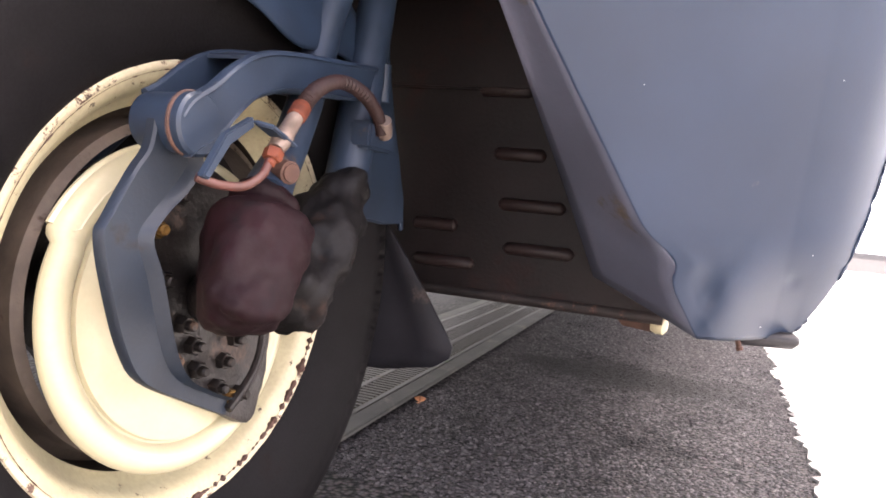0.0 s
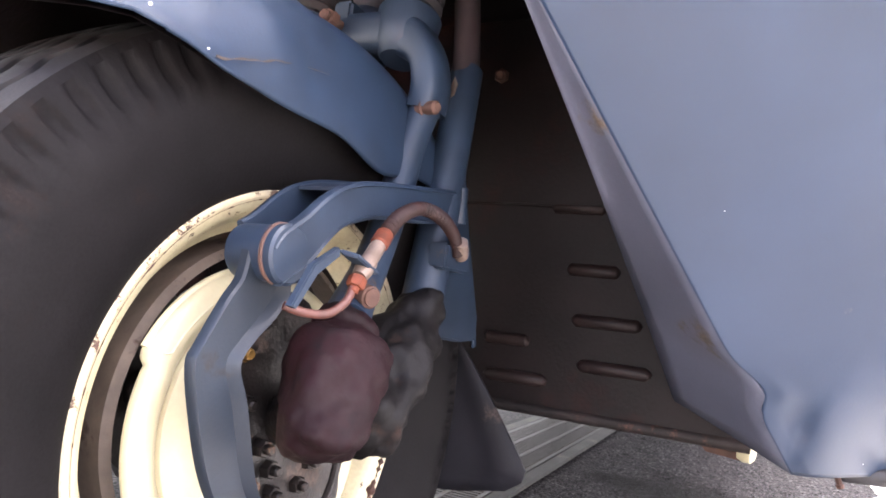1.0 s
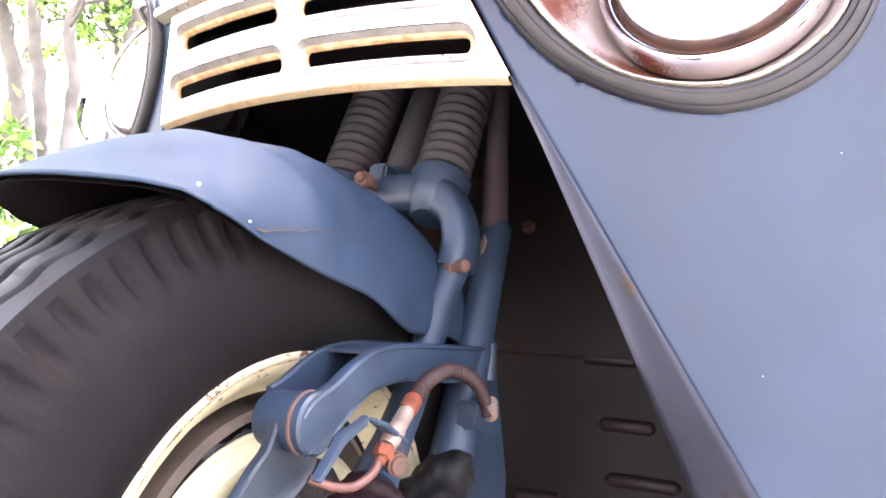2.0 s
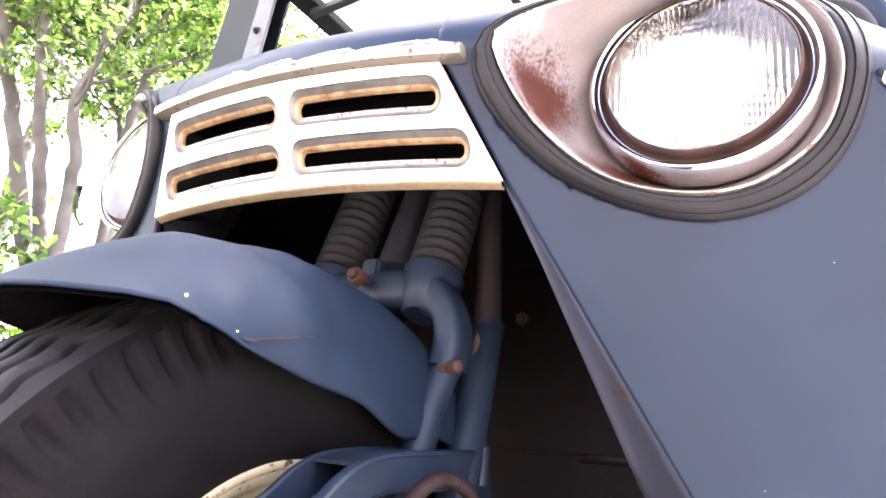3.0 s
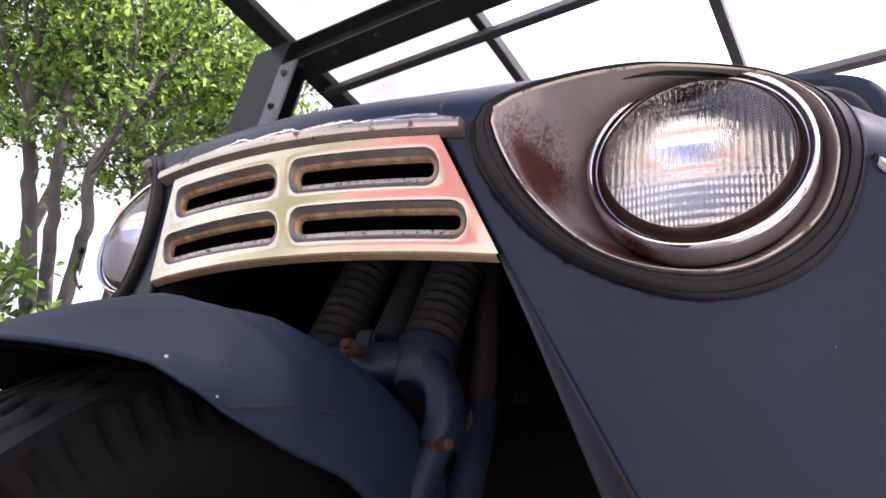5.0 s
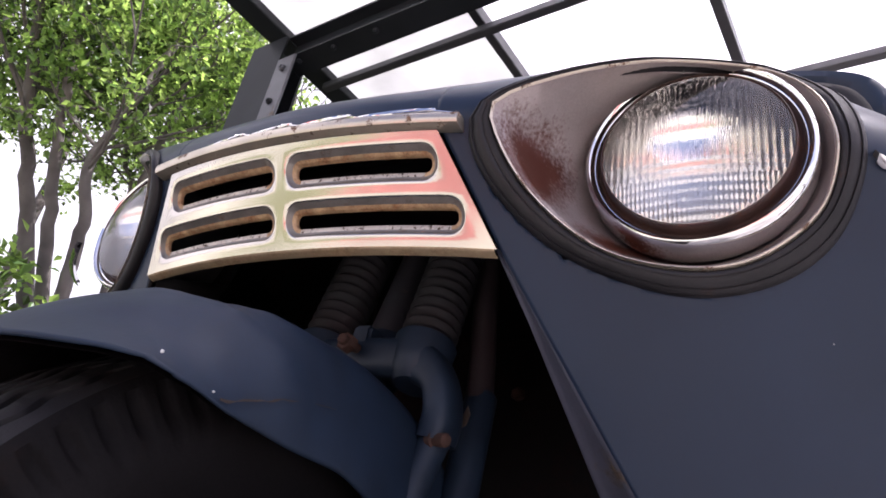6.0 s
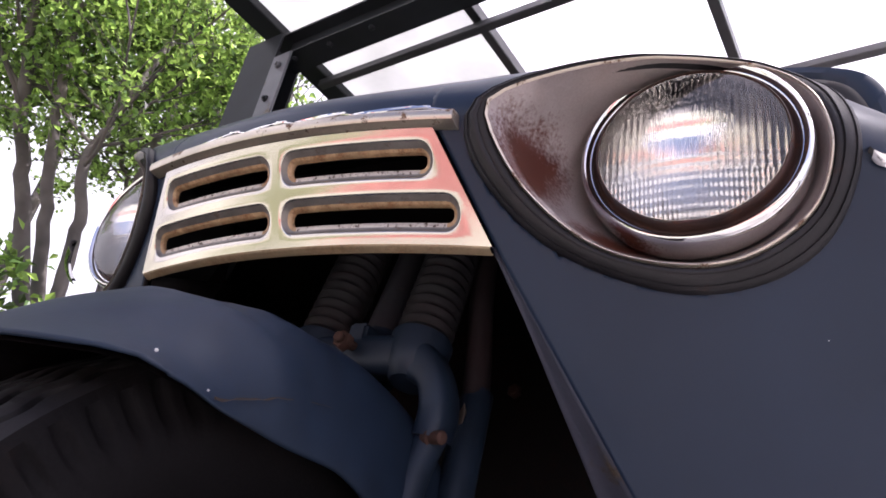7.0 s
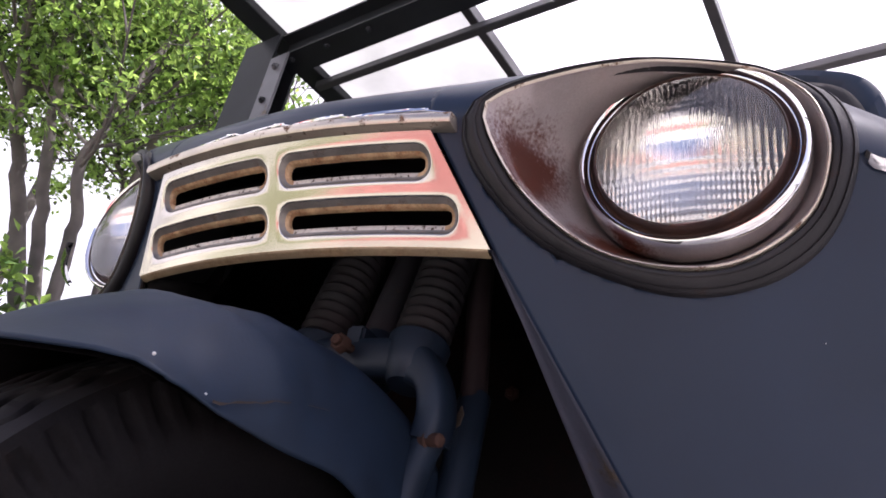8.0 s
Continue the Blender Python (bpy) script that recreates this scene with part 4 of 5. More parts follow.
half = [(0.050, 0.190), (0.060, 0.199), (0.068, 0.207), (0.077, 0.222), (0.083, 0.250), (0.086, 0.272), (0.086, 0.290), (0.083, 0.308), (0.079, 0.318), (0.0765, 0.330), (0.074, 0.3395), (0.0705, 0.3455),
        (0.0565, 0.3495), (0.0555, 0.3490), (0.0535, 0.3385), (0.0475, 0.3385), (0.0455, 0.3500), (0.0445, 0.3505), (0.0285, 0.352), (0.0275, 0.3515), (0.0255, 0.3395), (0.0195, 0.3395), (0.0175, 0.3520), (0.0165, 0.3525), (0.0050, 0.353), (0.0040, 0.3525), (0.0020, 0.3440)]
half = [(x * (1 + 0.06 * smoothstep(0.25, 0.3, r)), r if r < 0.3 else 0.3 + (r - 0.3) * 1.10) for x, r in half]
prof = half + [(-x, r) for x, r in half[::-1]]
SEG = 1020
rows = []
for k, (x, r) in enumerate(prof):
    row = []
    for i in range(SEG):
        a = 2 * math.pi * i / SEG
        rr, xx = r, x
        if 0.310 < r < 0.342 and abs(x) > 0.070:          # shoulder lugs, cut every few degrees
            valley = smoothstep(0.3, 0.95, 0.5 + 0.5 * math.cos(2 * math.pi * i / 12))
            xx -= math.copysign(0.0050 * valley * smoothstep(-0.75, 0.1, math.cos(a)), x)          # worn smooth on one stretch
        if r > 0.335 and abs(x) < 0.065:          # wavy grooves round the tread
            xx += 0.0036 * math.sin(2 * math.pi * i / 20)
        row.append(Vector((WX.x + xx, WX.y + rr * math.sin(a), WX.z + rr * math.cos(a) - 0.0)))
    rows.append(row)
for row in rows:          # flat where it stands
    for v in row:
        v.z = max(v.z, 0.001)
EDGE = 11                 # the row where the shoulder meets the tread
loft(bm, rows[:EDGE + 1], True)
loft(bm, rows[-EDGE - 1:], True)
wheel = under("front_wheel", bm, RUBBER, label="worn black tyre with lugged shoulders", sharp=35)
bm = bmesh.new()
loft(bm, rows[EDGE:-EDGE], True)
under("tread", bm, TREAD_SHEEN, wheel, "smooth worn tread with grooves, paled for the sky's sheen", sharp=35)
bm = bmesh.new()
rim = [(0.0700, 0.2045), (0.0680, 0.1995), (0.0630, 0.1925), (0.056, 0.1880), (0.047, 0.1845), (0.040, 0.1810), (0.034, 0.1760), (0.030, 0.172)]
lathe_x(bm, rim, 128)
rim_ob = under("rim", bm, CREAM_CHIPPED, wheel, "cream steel rim with chipped rusty flange", sharp=50)
bm = bmesh.new()
lathe_x(bm, [(0.058, 0.194), (0.063, 0.202), (0.0665, 0.2085), (0.069, 0.2100), (0.0712, 0.2085), (0.0712, 0.2055), (0.0696, 0.2035)], 128)
lumpy(bm, 0.0008, 60)
under("flange", bm, FLANGE, rim_ob, "rust-chipped outer flange", sharp=50)
bm = bmesh.new()
ringline = [Vector((0.0698, WX.y + 0.2022 * math.sin(a), WX.z + 0.2022 * math.cos(a))) for a in (2 * math.pi * i / 900 for i in range(901))]
sweep(bm, ringline, lambda t: 0.0002 + (0.0012 + 0.0052 * smoothstep(0.18, 0.3, t) * (1 - smoothstep(0.5, 0.6, t))) * max(0.0, -0.12 + 0.40 * smoothstep(0.18, 0.3, t) * (1 - smoothstep(0.5, 0.6, t)) + 0.6 * noise.noise(Vector((9 * math.sin(6.2832 * t), 9 * math.cos(6.2832 * t), 0))) + 0.9 * noise.noise(Vector((32 * math.sin(6.2832 * t), 32 * math.cos(6.2832 * t), 0)))), 6)
under("rust_line", bm, RUST, rim_ob, "flaking rust where flange meets rim")
bm = bmesh.new()
lathe_x(bm, [(0.0305, 0.173), (0.024, 0.1715), (-0.03, 0.171), (-0.055, 0.184), (-0.064, 0.192), (-0.069, 0.2085)], 96)
under("rim_barrel", bm, BARREL_SHADE, wheel, "rim barrel, painted dark brown for the shade inside")
bm = bmesh.new()
lathe_x(bm, [(-0.01, 0.1725), (-0.004, 0.168), (0.0, 0.163), (0.004, 0.1605), (0.038, 0.160), (0.042, 0.152)], 96)
under("brake_drum", bm, DRUM_RUST, wheel, "rusty brown brake drum")
bm = bmesh.new()
cover = [(0.046, 0.149), (0.0475, 0.1550), (0.0500, 0.1572), (0.053, 0.1575), (0.058, 0.156), (0.0625, 0.1515), (0.0645, 0.1455), (0.064, 0.138), (0.061, 0.134), (0.0580, 0.1302), (0.0545, 0.1287), (0.0545, 0.1270), (0.0582, 0.1254), (0.0588, 0.122), (0.0592, 0.105), (0.0590, 0.085), (0.0580, 0.074), (0.052, 0.072), (0.03, 0.071)]
cover = [(x + 0.0105, r * 0.92) for x, r in cover]
rows = []
for x, r in cover:
    row = []
    for i in range(180):
        a = 2 * math.pi * i / 180
        deg = math.degrees(a)
        rr, xx = r, x
        if r > 0.112:          # the upper front stretch is a lapped lip, wider and set back
            lip = smoothstep(296, 299, deg) * (1 - smoothstep(352, 360, deg))
            rr += 0.006 * lip * (r - 0.112) / 0.035
            xx -= 0.004 * lip * (r - 0.112) / 0.035
        row.append(Vector((xx, WX.y + rr * math.sin(a), WX.z + rr * math.cos(a))))
    rows.append(row)
loft(bm, rows, True)
cover_ob = under("brake_cover", bm, CREAM, wheel, "smooth cream brake drum cover", sharp=50)
bm = bmesh.new()
rows = []
for i in range(31):          # flat strip lapped over the cover's front edge, with a ragged end
    a = radians(301 + 55 * i / 30)
    w_ = 1.0 if i else 0.75
    rows.append([Vector((x, WX.y + r * math.sin(a), WX.z + r * math.cos(a))) for x, r in ((0.0555, 0.1515), (0.0575, 0.1530), (0.0600, 0.1525), (0.0735, 0.1525 - 0.0180 * w_), (0.0715, 0.1515 - 0.0195 * w_), (0.0555, 0.146))])
loft(bm, rows, True, True)
under("cover_strip", bm, CREAM, cover_ob, "scuffed cream strip lapped over the edge", sharp=30)
bm = bmesh.new()
lathe_x(bm, [(0.030, 0.093), (0.036, 0.09), (0.040, 0.07), (0.042, 0.05), (0.052, 0.046), (0.056, 0.036), (0.075, 0.03), (0.082, 0.022), (0.082, 0.0005)], 48)
lumpy(bm, 0.004, 55)
under("hub", bm, HUB, wheel, "greasy black hub")
for i in range(10):
    a = 2 * math.pi * i / 10 + 0.25
    bm = bmesh.new()
    hexnut(bm, (0.040, WX.y + 0.070 * math.sin(a), WX.z + 0.070 * math.cos(a)), (1, 0, 0), 0.0125, 0.012)
    under("hub_nut", bm, BRASS if i in (2, 5, 8) else GREASE, wheel, "grimy brass nut" if i in (2, 5, 8) else "", sharp=30)
turn_wheel = Matrix.Translation(WX - truck.location) @ Matrix.Rotation(radians(STEER), 4, "Z") @ Matrix.Translation(truck.location - WX)
tip_cover = Matrix.Translation(Vector((0.0655, 0.0567, 0.3441)) - truck.location) @ Matrix.Rotation(radians(-3.5), 4, "Z") @ Matrix.Rotation(radians(-6), 4, "Y") @ Matrix.Translation(truck.location - WX - Vector((0.065, 0, 0)))
for ob in (wheel, *wheel.children_recursive):
    ob.data.transform(tip_cover if ob.name.split(".")[0] in ("brake_cover", "cover_strip") else turn_wheel)

# ---- front fender ----
EDGE = [(-54, 0.407), (-46, 0.393), (-43, 0.3850), (-40.5, 0.3780), (-37.6, 0.3700), (-35.9, 0.3585), (-33.9, 0.3420), (-30.6, 0.3271), (-25.7, 0.3093), (-19.7, 0.2935), (-12.4, 0.2829), (-3.7, 0.2755), (2.9, 0.2680), (9, 0.262), (16, 0.266), (30, 0.31), (45, 0.345), (60, 0.360), (85, 0.366), (112, 0.372)]
CROWN = [(-54, 0.419), (-46, 0.4155), (-38, 0.4130), (-28, 0.4100), (-18, 0.4065), (-12, 0.4035), (-6, 0.400), (8, 0.401), (22, 0.404), (40, 0.408), (60, 0.41), (85, 0.412), (112, 0.416)]


def between(table, a):
    for (a0, r0), (a1, r1) in zip(table, table[1:]):
        if a <= a1:
            t = max(0.0, (a - a0) / (a1 - a0))
            return r0 + (r1 - r0) * t
    return table[-1][1]


def soft_between(table, a):
    return sum(between(table, a + d) for d in (-3, -1.5, 0, 1.5, 3)) / 5


NOSE = [(0.0, -46.3), (0.03, -45.3), (0.07, -43.6), (0.095, -41.4), (0.105, -39.6), (0.112, -37.6), (0.12, -37.4)]     # how far the rounded nose reaches, by width


bm = bmesh.new()
rows = []
for k in range(141):
    a0 = -46.3 + 124.3 * k / 140
    nose = 1 - smoothstep(-46.3, -14, a0)
    row = []
    for x, f in ((0.112, 1.0), (0.1135, 0.97), (0.1125, 0.8), (0.111, 0.6), (0.108, 0.4), (0.102, 0.22), (0.092, 0.1), (0.078, 0.035), (0.06, 0.005), (0.035, -0.03), (0.012, -0.05)):
        g = (f + 0.05) / 1.05
        x += (0.113 * (1 - (1 - g) ** 1.6) - x) * nose
        a = a0 + (between(NOSE, abs(x)) + 46.3) * nose
        rc, re = soft_between(CROWN, a), soft_between(EDGE, a)
        lap = 0.0072 * smoothstep(-25 + 16 * f, -21 + 16 * f, a) * (1 - smoothstep(0.5, 0.8, f)) * (1 - 0.4 * smoothstep(-5, 20, a))          # rear piece laps under the front one
        r = rc + (re - rc) * f - lap * (f < 0.9)
        r += 0.0015 * noise.noise(Vector((a * 0.06, x * 20, 0.5)))
        r += 0.0048 * math.exp(-((a + 14 - 60 * (f - 0.1)) / 4.5) ** 2) * (1 - smoothstep(0.15, 0.5, f))          # knock in the crown
        row.append((x - lap * 0.6, r, a))
    line = row + [(-x, r, a) for x, r, a in row[::-1]]
    rows.append([Vector((x, AX.y + r * math.sin(radians(a)), AX.z + r * math.cos(radians(a)))) for x, r, a in line])
loft(bm, rows)
fender = under("front_fender", bm, PAINT_FENDER, label="rounded blue front fender with a cracked lapped seam", sharp=55)
sol = fender.modifiers.new("sheet", "SOLIDIFY")
sol.thickness, sol.offset = 0.0025, 1
# black skin inside the fender carries its shade and dirt
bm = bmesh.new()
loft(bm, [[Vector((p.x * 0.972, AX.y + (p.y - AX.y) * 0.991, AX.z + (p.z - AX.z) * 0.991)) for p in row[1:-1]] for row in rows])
under("fender_lining", bm, WELL, fender, "black inner skin for the fender's shade and dirt")

# rust crack and stone chips on the fender
def fender_spot(a, f, x, off):
    r = soft_between(CROWN, a) + (soft_between(EDGE, a) - soft_between(CROWN, a)) * f
    return Vector((x + off, AX.y + r * math.sin(radians(a)), AX.z + r * math.cos(radians(a))))


bm = bmesh.new()
SEAM = [(-33, 0.95), (-27, 0.80), (-21, 0.70), (-15, 0.645), (-5, 0.59), (5, 0.50), (14, 0.37)]
path = [fender_spot(-32 + 45 * t, between(SEAM, -32 + 45 * t) + 0.012 * noise.noise(Vector((t * 18, 0, 0))), 0.1152 - 0.0045 * t - 0.0026 * smoothstep(0.30, 0.36, t), 0.0008) for t in [i / 80 for i in range(45)]]
sweep(bm, path, lambda t: 0.0003 + 0.0018 * max(0.0, noise.noise(Vector((t * 14, 4, 0))) + 0.45) * (1 - t) ** 1.5, 6, 0.5)
under("rust_crack", bm, CRACK, fender, "thin rusty crack along the seam")
for a, f, x, wide in ((-37.9, 0.66, 0.1095, 0.0014), (-32.3, 0.87, 0.1115, 0.0010), (2, 0.93, 0.1133, 0.0010)):
    bm = bmesh.new()
    p = fender_spot(a, f, x, 0.0)
    turned(bm, p, p + Vector((0.0018, 0, 0)), ((0, wide), (0.6, wide * 0.85), (1, wide * 0.4)), 7)
    under("paint_chip", bm, CHIP, fender, "pale stone chip")

# rubber flap behind the wheel, folded lengthwise
bm = bmesh.new()
rows = []
for k in range(15):
    f = k / 14
    z = 0.47 - 0.262 * f
    out = 0.045 + 0.172 * f ** 0.85 - (0.05 * ((f - 0.84) / 0.16) ** 2 if f > 0.84 else 0)
    y = 0.458 + 0.02 * f
    rows.append([Vector((-0.11, y, z)), Vector((-0.03, y + 0.003, z)), Vector((0.045 + 0.03 * f, y - 0.002, z + 0.004 * f)), Vector((0.045 + 0.3 * (out - 0.045) + 0.02 * f, y + 0.014 * f, z + 0.004)), Vector((0.045 + 0.65 * (out - 0.045), y + 0.006 * f, z + 0.01 * f)), Vector((out, y - 0.006, z + 0.02 * f))])
loft(bm, rows)
flap = under("mud_flap", bm, FLAP, label="folded black rubber mud flap", sharp=60)
sol = flap.modifiers.new("sheet", "SOLIDIFY")
sol.thickness = 0.004

# ---- fork, spring legs and links ----


def leg_at(side, z):
    return Vector((side * 0.073, 0.225 + (z - 0.82) * 0.27, z))


for side in (1, -1):
    bm = bmesh.new()
    p, q = leg_at(side, 0.798), leg_at(side, 1.0)
    prof = [(0.0, 0.02), (0.002, 0.036), (0.06, 0.037), (0.09, 0.033)]
    for i in range(12):
        f = 0.1 + 0.88 * i / 12
        prof += [(f, 0.0275), (f + 0.018, 0.0300), (f + 0.034, 0.0355), (f + 0.050, 0.0352), (f + 0.066, 0.0285)]
    turned(bm, p, q, prof, 40)
    under("spring_gaiter", bm, GAITER, label="ribbed grey-black rubber gaiter", sharp=80)
bm = bmesh.new()
rod(bm, (0, 0.222, 0.76), (-0.012, 0.306, 0.995), 0.023, 28)
under("steering_stem", bm, STEM, label="dusty dark steering stem")
# crown: collars, cross yoke, and arched cheeks down to the front struts
bm = bmesh.new()
for side in (1, -1):
    turned(bm, leg_at(side, 0.752), leg_at(side, 0.812), ((0, 0.022), (0.2, 0.032), (0.5, 0.0365), (0.85, 0.0380), (0.95, 0.0385), (1, 0.035)), 32)
turned(bm, (0, 0.235, 0.765), (0, 0.25, 0.825), ((0, 0.03), (0.2, 0.036), (0.8, 0.036), (1, 0.03)), 28)
crown = under("fork_crown", bm, PAINT_DIRTY, label="forged blue fork crown", sharp=45)
bm = bmesh.new()
path = smooth_path([(-0.1170, 0.206, 0.690), (-0.1195, 0.207, 0.722), (-0.109, 0.208, 0.756), (-0.082, 0.209, 0.779), (-0.045, 0.209, 0.784), (0.045, 0.209, 0.784), (0.082, 0.209, 0.779), (0.109, 0.208, 0.756), (0.1195, 0.207, 0.722), (0.1170, 0.206, 0.690)], 10)
rows = []
for i, p in enumerate(path):
    d = (path[min(i + 1, len(path) - 1)] - path[max(i - 1, 0)]).normalized()
    u = Vector((0, 1, 0))
    v = d.cross(u).normalized()
    tall = 0.0185 + 0.0065 * (1 - smoothstep(0.085, 0.115, abs(p.x)))
    rows.append([p + u * 0.0255 * math.copysign(abs(math.cos(a)) ** 0.6, math.cos(a)) + v * tall * math.copysign(abs(math.sin(a)) ** 0.6, math.sin(a)) for a in (2 * math.pi * j / 28 for j in range(28))])
loft(bm, rows, True, True)
under("crown_yoke", bm, PAINT_DIRTY, crown, sharp=85)
for side in (1, -1):
    bm = bmesh.new()
    path = smooth_path([(side * 0.1170, 0.2060, 0.6950), (side * 0.1120, 0.2000, 0.6720), (side * 0.1085, 0.1910, 0.6400), (side * 0.1080, 0.1826, 0.6075), (side * 0.1090, 0.1591, 0.5478), (side * 0.1170, 0.1226, 0.4985), (side * 0.1320, 0.0787, 0.4667), (side * 0.1420, 0.0571, 0.4529)], 8)
    sweep(bm, path, lambda t: 0.0178 + 0.003 * smoothstep(0.7, 1.0, t), 20, 1.08, (0, 1, 0.3))
    strut = under("front_strut", bm, PAINT_DIRTY, label="blue tubular front strut")
    bm = bmesh.new()
    turned(bm, (side * 0.118, 0.192, 0.690), (side * 0.143, 0.184, 0.688), ((0, 0.0105), (0.3, 0.0105), (0.32, 0.0075), (0.9, 0.0075), (1, 0.005)), 12)
    under("clamp_bolt", bm, RUST, strut, "rusty clamp bolt")
    bm = bmesh.new()
    sweep(bm, smooth_path([(side * 0.128, 0.224, 0.455), (side * 0.126, 0.245, 0.54), (side * 0.122, 0.270, 0.635), (side * 0.116, 0.297, 0.725), (side * 0.112, 0.315, 0.775)], 8), lambda t: 0.0245 - 0.004 * t, 24)
    main = under("main_leg", bm, PAINT_DIRTY, label="thick blue fork tube")
    bm = bmesh.new()
    sweep(bm, smooth_path([(side * 0.112, 0.311, 0.768), (side * 0.105, 0.318, 0.825), (side * 0.099, 0.314, 0.90), (side * 0.098, 0.306, 0.99)], 8), lambda t: 0.0205 - 0.002 * t, 20, 0.85)
    under("leg_stay", bm, STAY, main, "dull brown upper stay")
    bm = bmesh.new()
    plate(bm, [(side * 0.118, 0.30, 0.72), (side * 0.118, 0.325, 0.735), (side * 0.118, 0.338, 0.638), (side * 0.118, 0.367, 0.573), (side * 0.118, 0.424, 0.465), (side * 0.118, 0.428, 0.432), (side * 0.118, 0.37, 0.43), (side * 0.118, 0.25, 0.44)], (side * -0.012, 0, 0), 0.003)
    under("leg_web", bm, PAINT_DIRTY, main)
    # long arm, pressed channel
    bm = bmesh.new()
    top = smooth_path([(-0.063, 0, 0.508), (-0.0530, 0, 0.5205), (-0.0300, 0, 0.5350), (-0.004, 0, 0.5555), (0.0260, 0, 0.5710), (0.0750, 0, 0.5830), (0.1770, 0, 0.5985), (0.270, 0, 0.6120)], 5)
    bot = smooth_path([(-0.050, 0, 0.4785), (-0.038, 0, 0.486), (-0.018, 0, 0.498), (0.0076, 0, 0.5217), (0.032, 0, 0.5365), (0.085, 0, 0.5505), (0.1800, 0, 0.5600), (0.280, 0, 0.5760)], 5)
    def wall(sec, first=0):
        rows = []
        for t, b in list(zip(top, bot))[first:]:
            inward = 0.008 * smoothstep(-0.05, 0.30, t.x)
            rows.append([Vector((side * (x - inward), t.x + (b.x - t.x) * h, t.z + (b.z - t.z) * h + d)) for x, h, d in sec])
        loft(bm, rows, True, True)
    wall([(0.141, 0, -0.001), (0.146, 0, 0.001), (0.151, 0, 0.0), (0.1525, 0, -0.003), (0.150, 0.12, 0), (0.1495, 0.5, 0), (0.150, 0.9, 0), (0.1525, 1, 0.003), (0.150, 1, 0.0), (0.142, 1, 0.0), (0.1455, 0.9, 0), (0.1455, 0.1, 0)])
    arm = under("link_arm", bm, PAINT_DIRTY, label="pressed blue link arm, open at its end", sharp=28)
    bm = bmesh.new()
    wall([(0.095, 0, 0.0), (0.099, 0, 0.001), (0.102, 0, -0.001), (0.101, 0.5, 0), (0.102, 1, 0), (0.098, 1, 0), (0.095, 0.5, 0)], 7)
    under("inner_cheek", bm, PAINT_DIRTY, arm, sharp=28)
    bm = bmesh.new()
    wall([(0.100, 0, -0.004), (0.100, 0, -0.001), (0.143, 0, -0.001), (0.143, 0, -0.004)], 19)
    wall([(0.100, 1, 0.004), (0.100, 1, 0.001), (0.143, 1, 0.001), (0.143, 1, 0.004)], 8)
    under("arm_web", bm, PAINT_DIRTY, arm, sharp=28)
    bm = bmesh.new()
    turned(bm, (side * 0.140, 0.276, 0.574), (side * 0.140, 0.272, 0.619), ((0, 0.008), (0.02, 0.0095), (0.95, 0.0095), (1, 0.006)), 16)
    turned(bm, (side * 0.10, 0.275, 0.595), (side * 0.138, 0.275, 0.595), ((0, 0.018), (1, 0.018)), 16)
    under("arm_pivot", bm, PAINT_DIRTY, arm)
    bm = bmesh.new()
    turned(bm, (side * 0.103, -0.042, 0.503), (side * 0.141, -0.044, 0.503), ((0, 0.017), (0.05, 0.0215), (0.2, 0.0222), (0.95, 0.0222), (1, 0.019)), 32)
    under("pivot_tube", bm, PAINT_DIRTY, arm)
    bm = bmesh.new()
    turned(bm, (side * 0.139, -0.044, 0.503), (side * 0.144, -0.044, 0.503), ((0, 0.0225), (0.3, 0.0245), (0.7, 0.0245), (1, 0.0225)), 32)
    under("pivot_ring", bm, RUST, arm, "rusty ring at the joint")
    bm = bmesh.new()
    turned(bm, (side * 0.1435, -0.044, 0.503), (side * 0.1515, -0.044, 0.503), ((0, 0.0235), (0.75, 0.0238), (1, 0.0215)), 40)
    under("pivot_boss", bm, PAINT_DIRTY, arm)
    # brake reaction plate: a bent band round the hub
    bm = bmesh.new()
    o = smooth_path([(-0.0655, 0, 0.5030), (-0.0693, 0, 0.4819), (-0.0809, 0, 0.4659), (-0.1000, 0, 0.4340), (-0.1060, 0, 0.418), (-0.094, 0, 0.375), (-0.078, 0, 0.336), (-0.058, 0, 0.311), (-0.01, 0, 0.286), (0.040, 0, 0.262)], 4)
    i_ = smooth_path([(-0.0230, 0, 0.4860), (-0.0223, 0, 0.4713), (-0.036, 0, 0.4533), (-0.0560, 0, 0.4360), (-0.0675, 0, 0.418), (-0.055, 0, 0.39), (-0.036, 0, 0.335), (-0.018, 0, 0.308), (0.012, 0, 0.291), (0.042, 0, 0.278)], 4)
    rows = []
    for a, b in zip(o, i_):
        m = a.lerp(b, 0.82)
        sec = [(0.122, a.x, a.z), (0.129, a.x, a.z), (0.131, a.lerp(b, 0.04).x, a.lerp(b, 0.04).z), (0.130, m.x, m.z), (0.138, b.x, b.z), (0.134, b.x, b.z), (0.125, m.x, m.z), (0.125, a.lerp(b, 0.1).x, a.lerp(b, 0.1).z)]
        rows.append([Vector((side * x, y, z)) for x, y, z in sec])
    loft(bm, rows, True, True)
    under("reaction_plate", bm, PAINT_GRIMY, arm, "bent blue reaction plate", sharp=40)
    bm = bmesh.new()
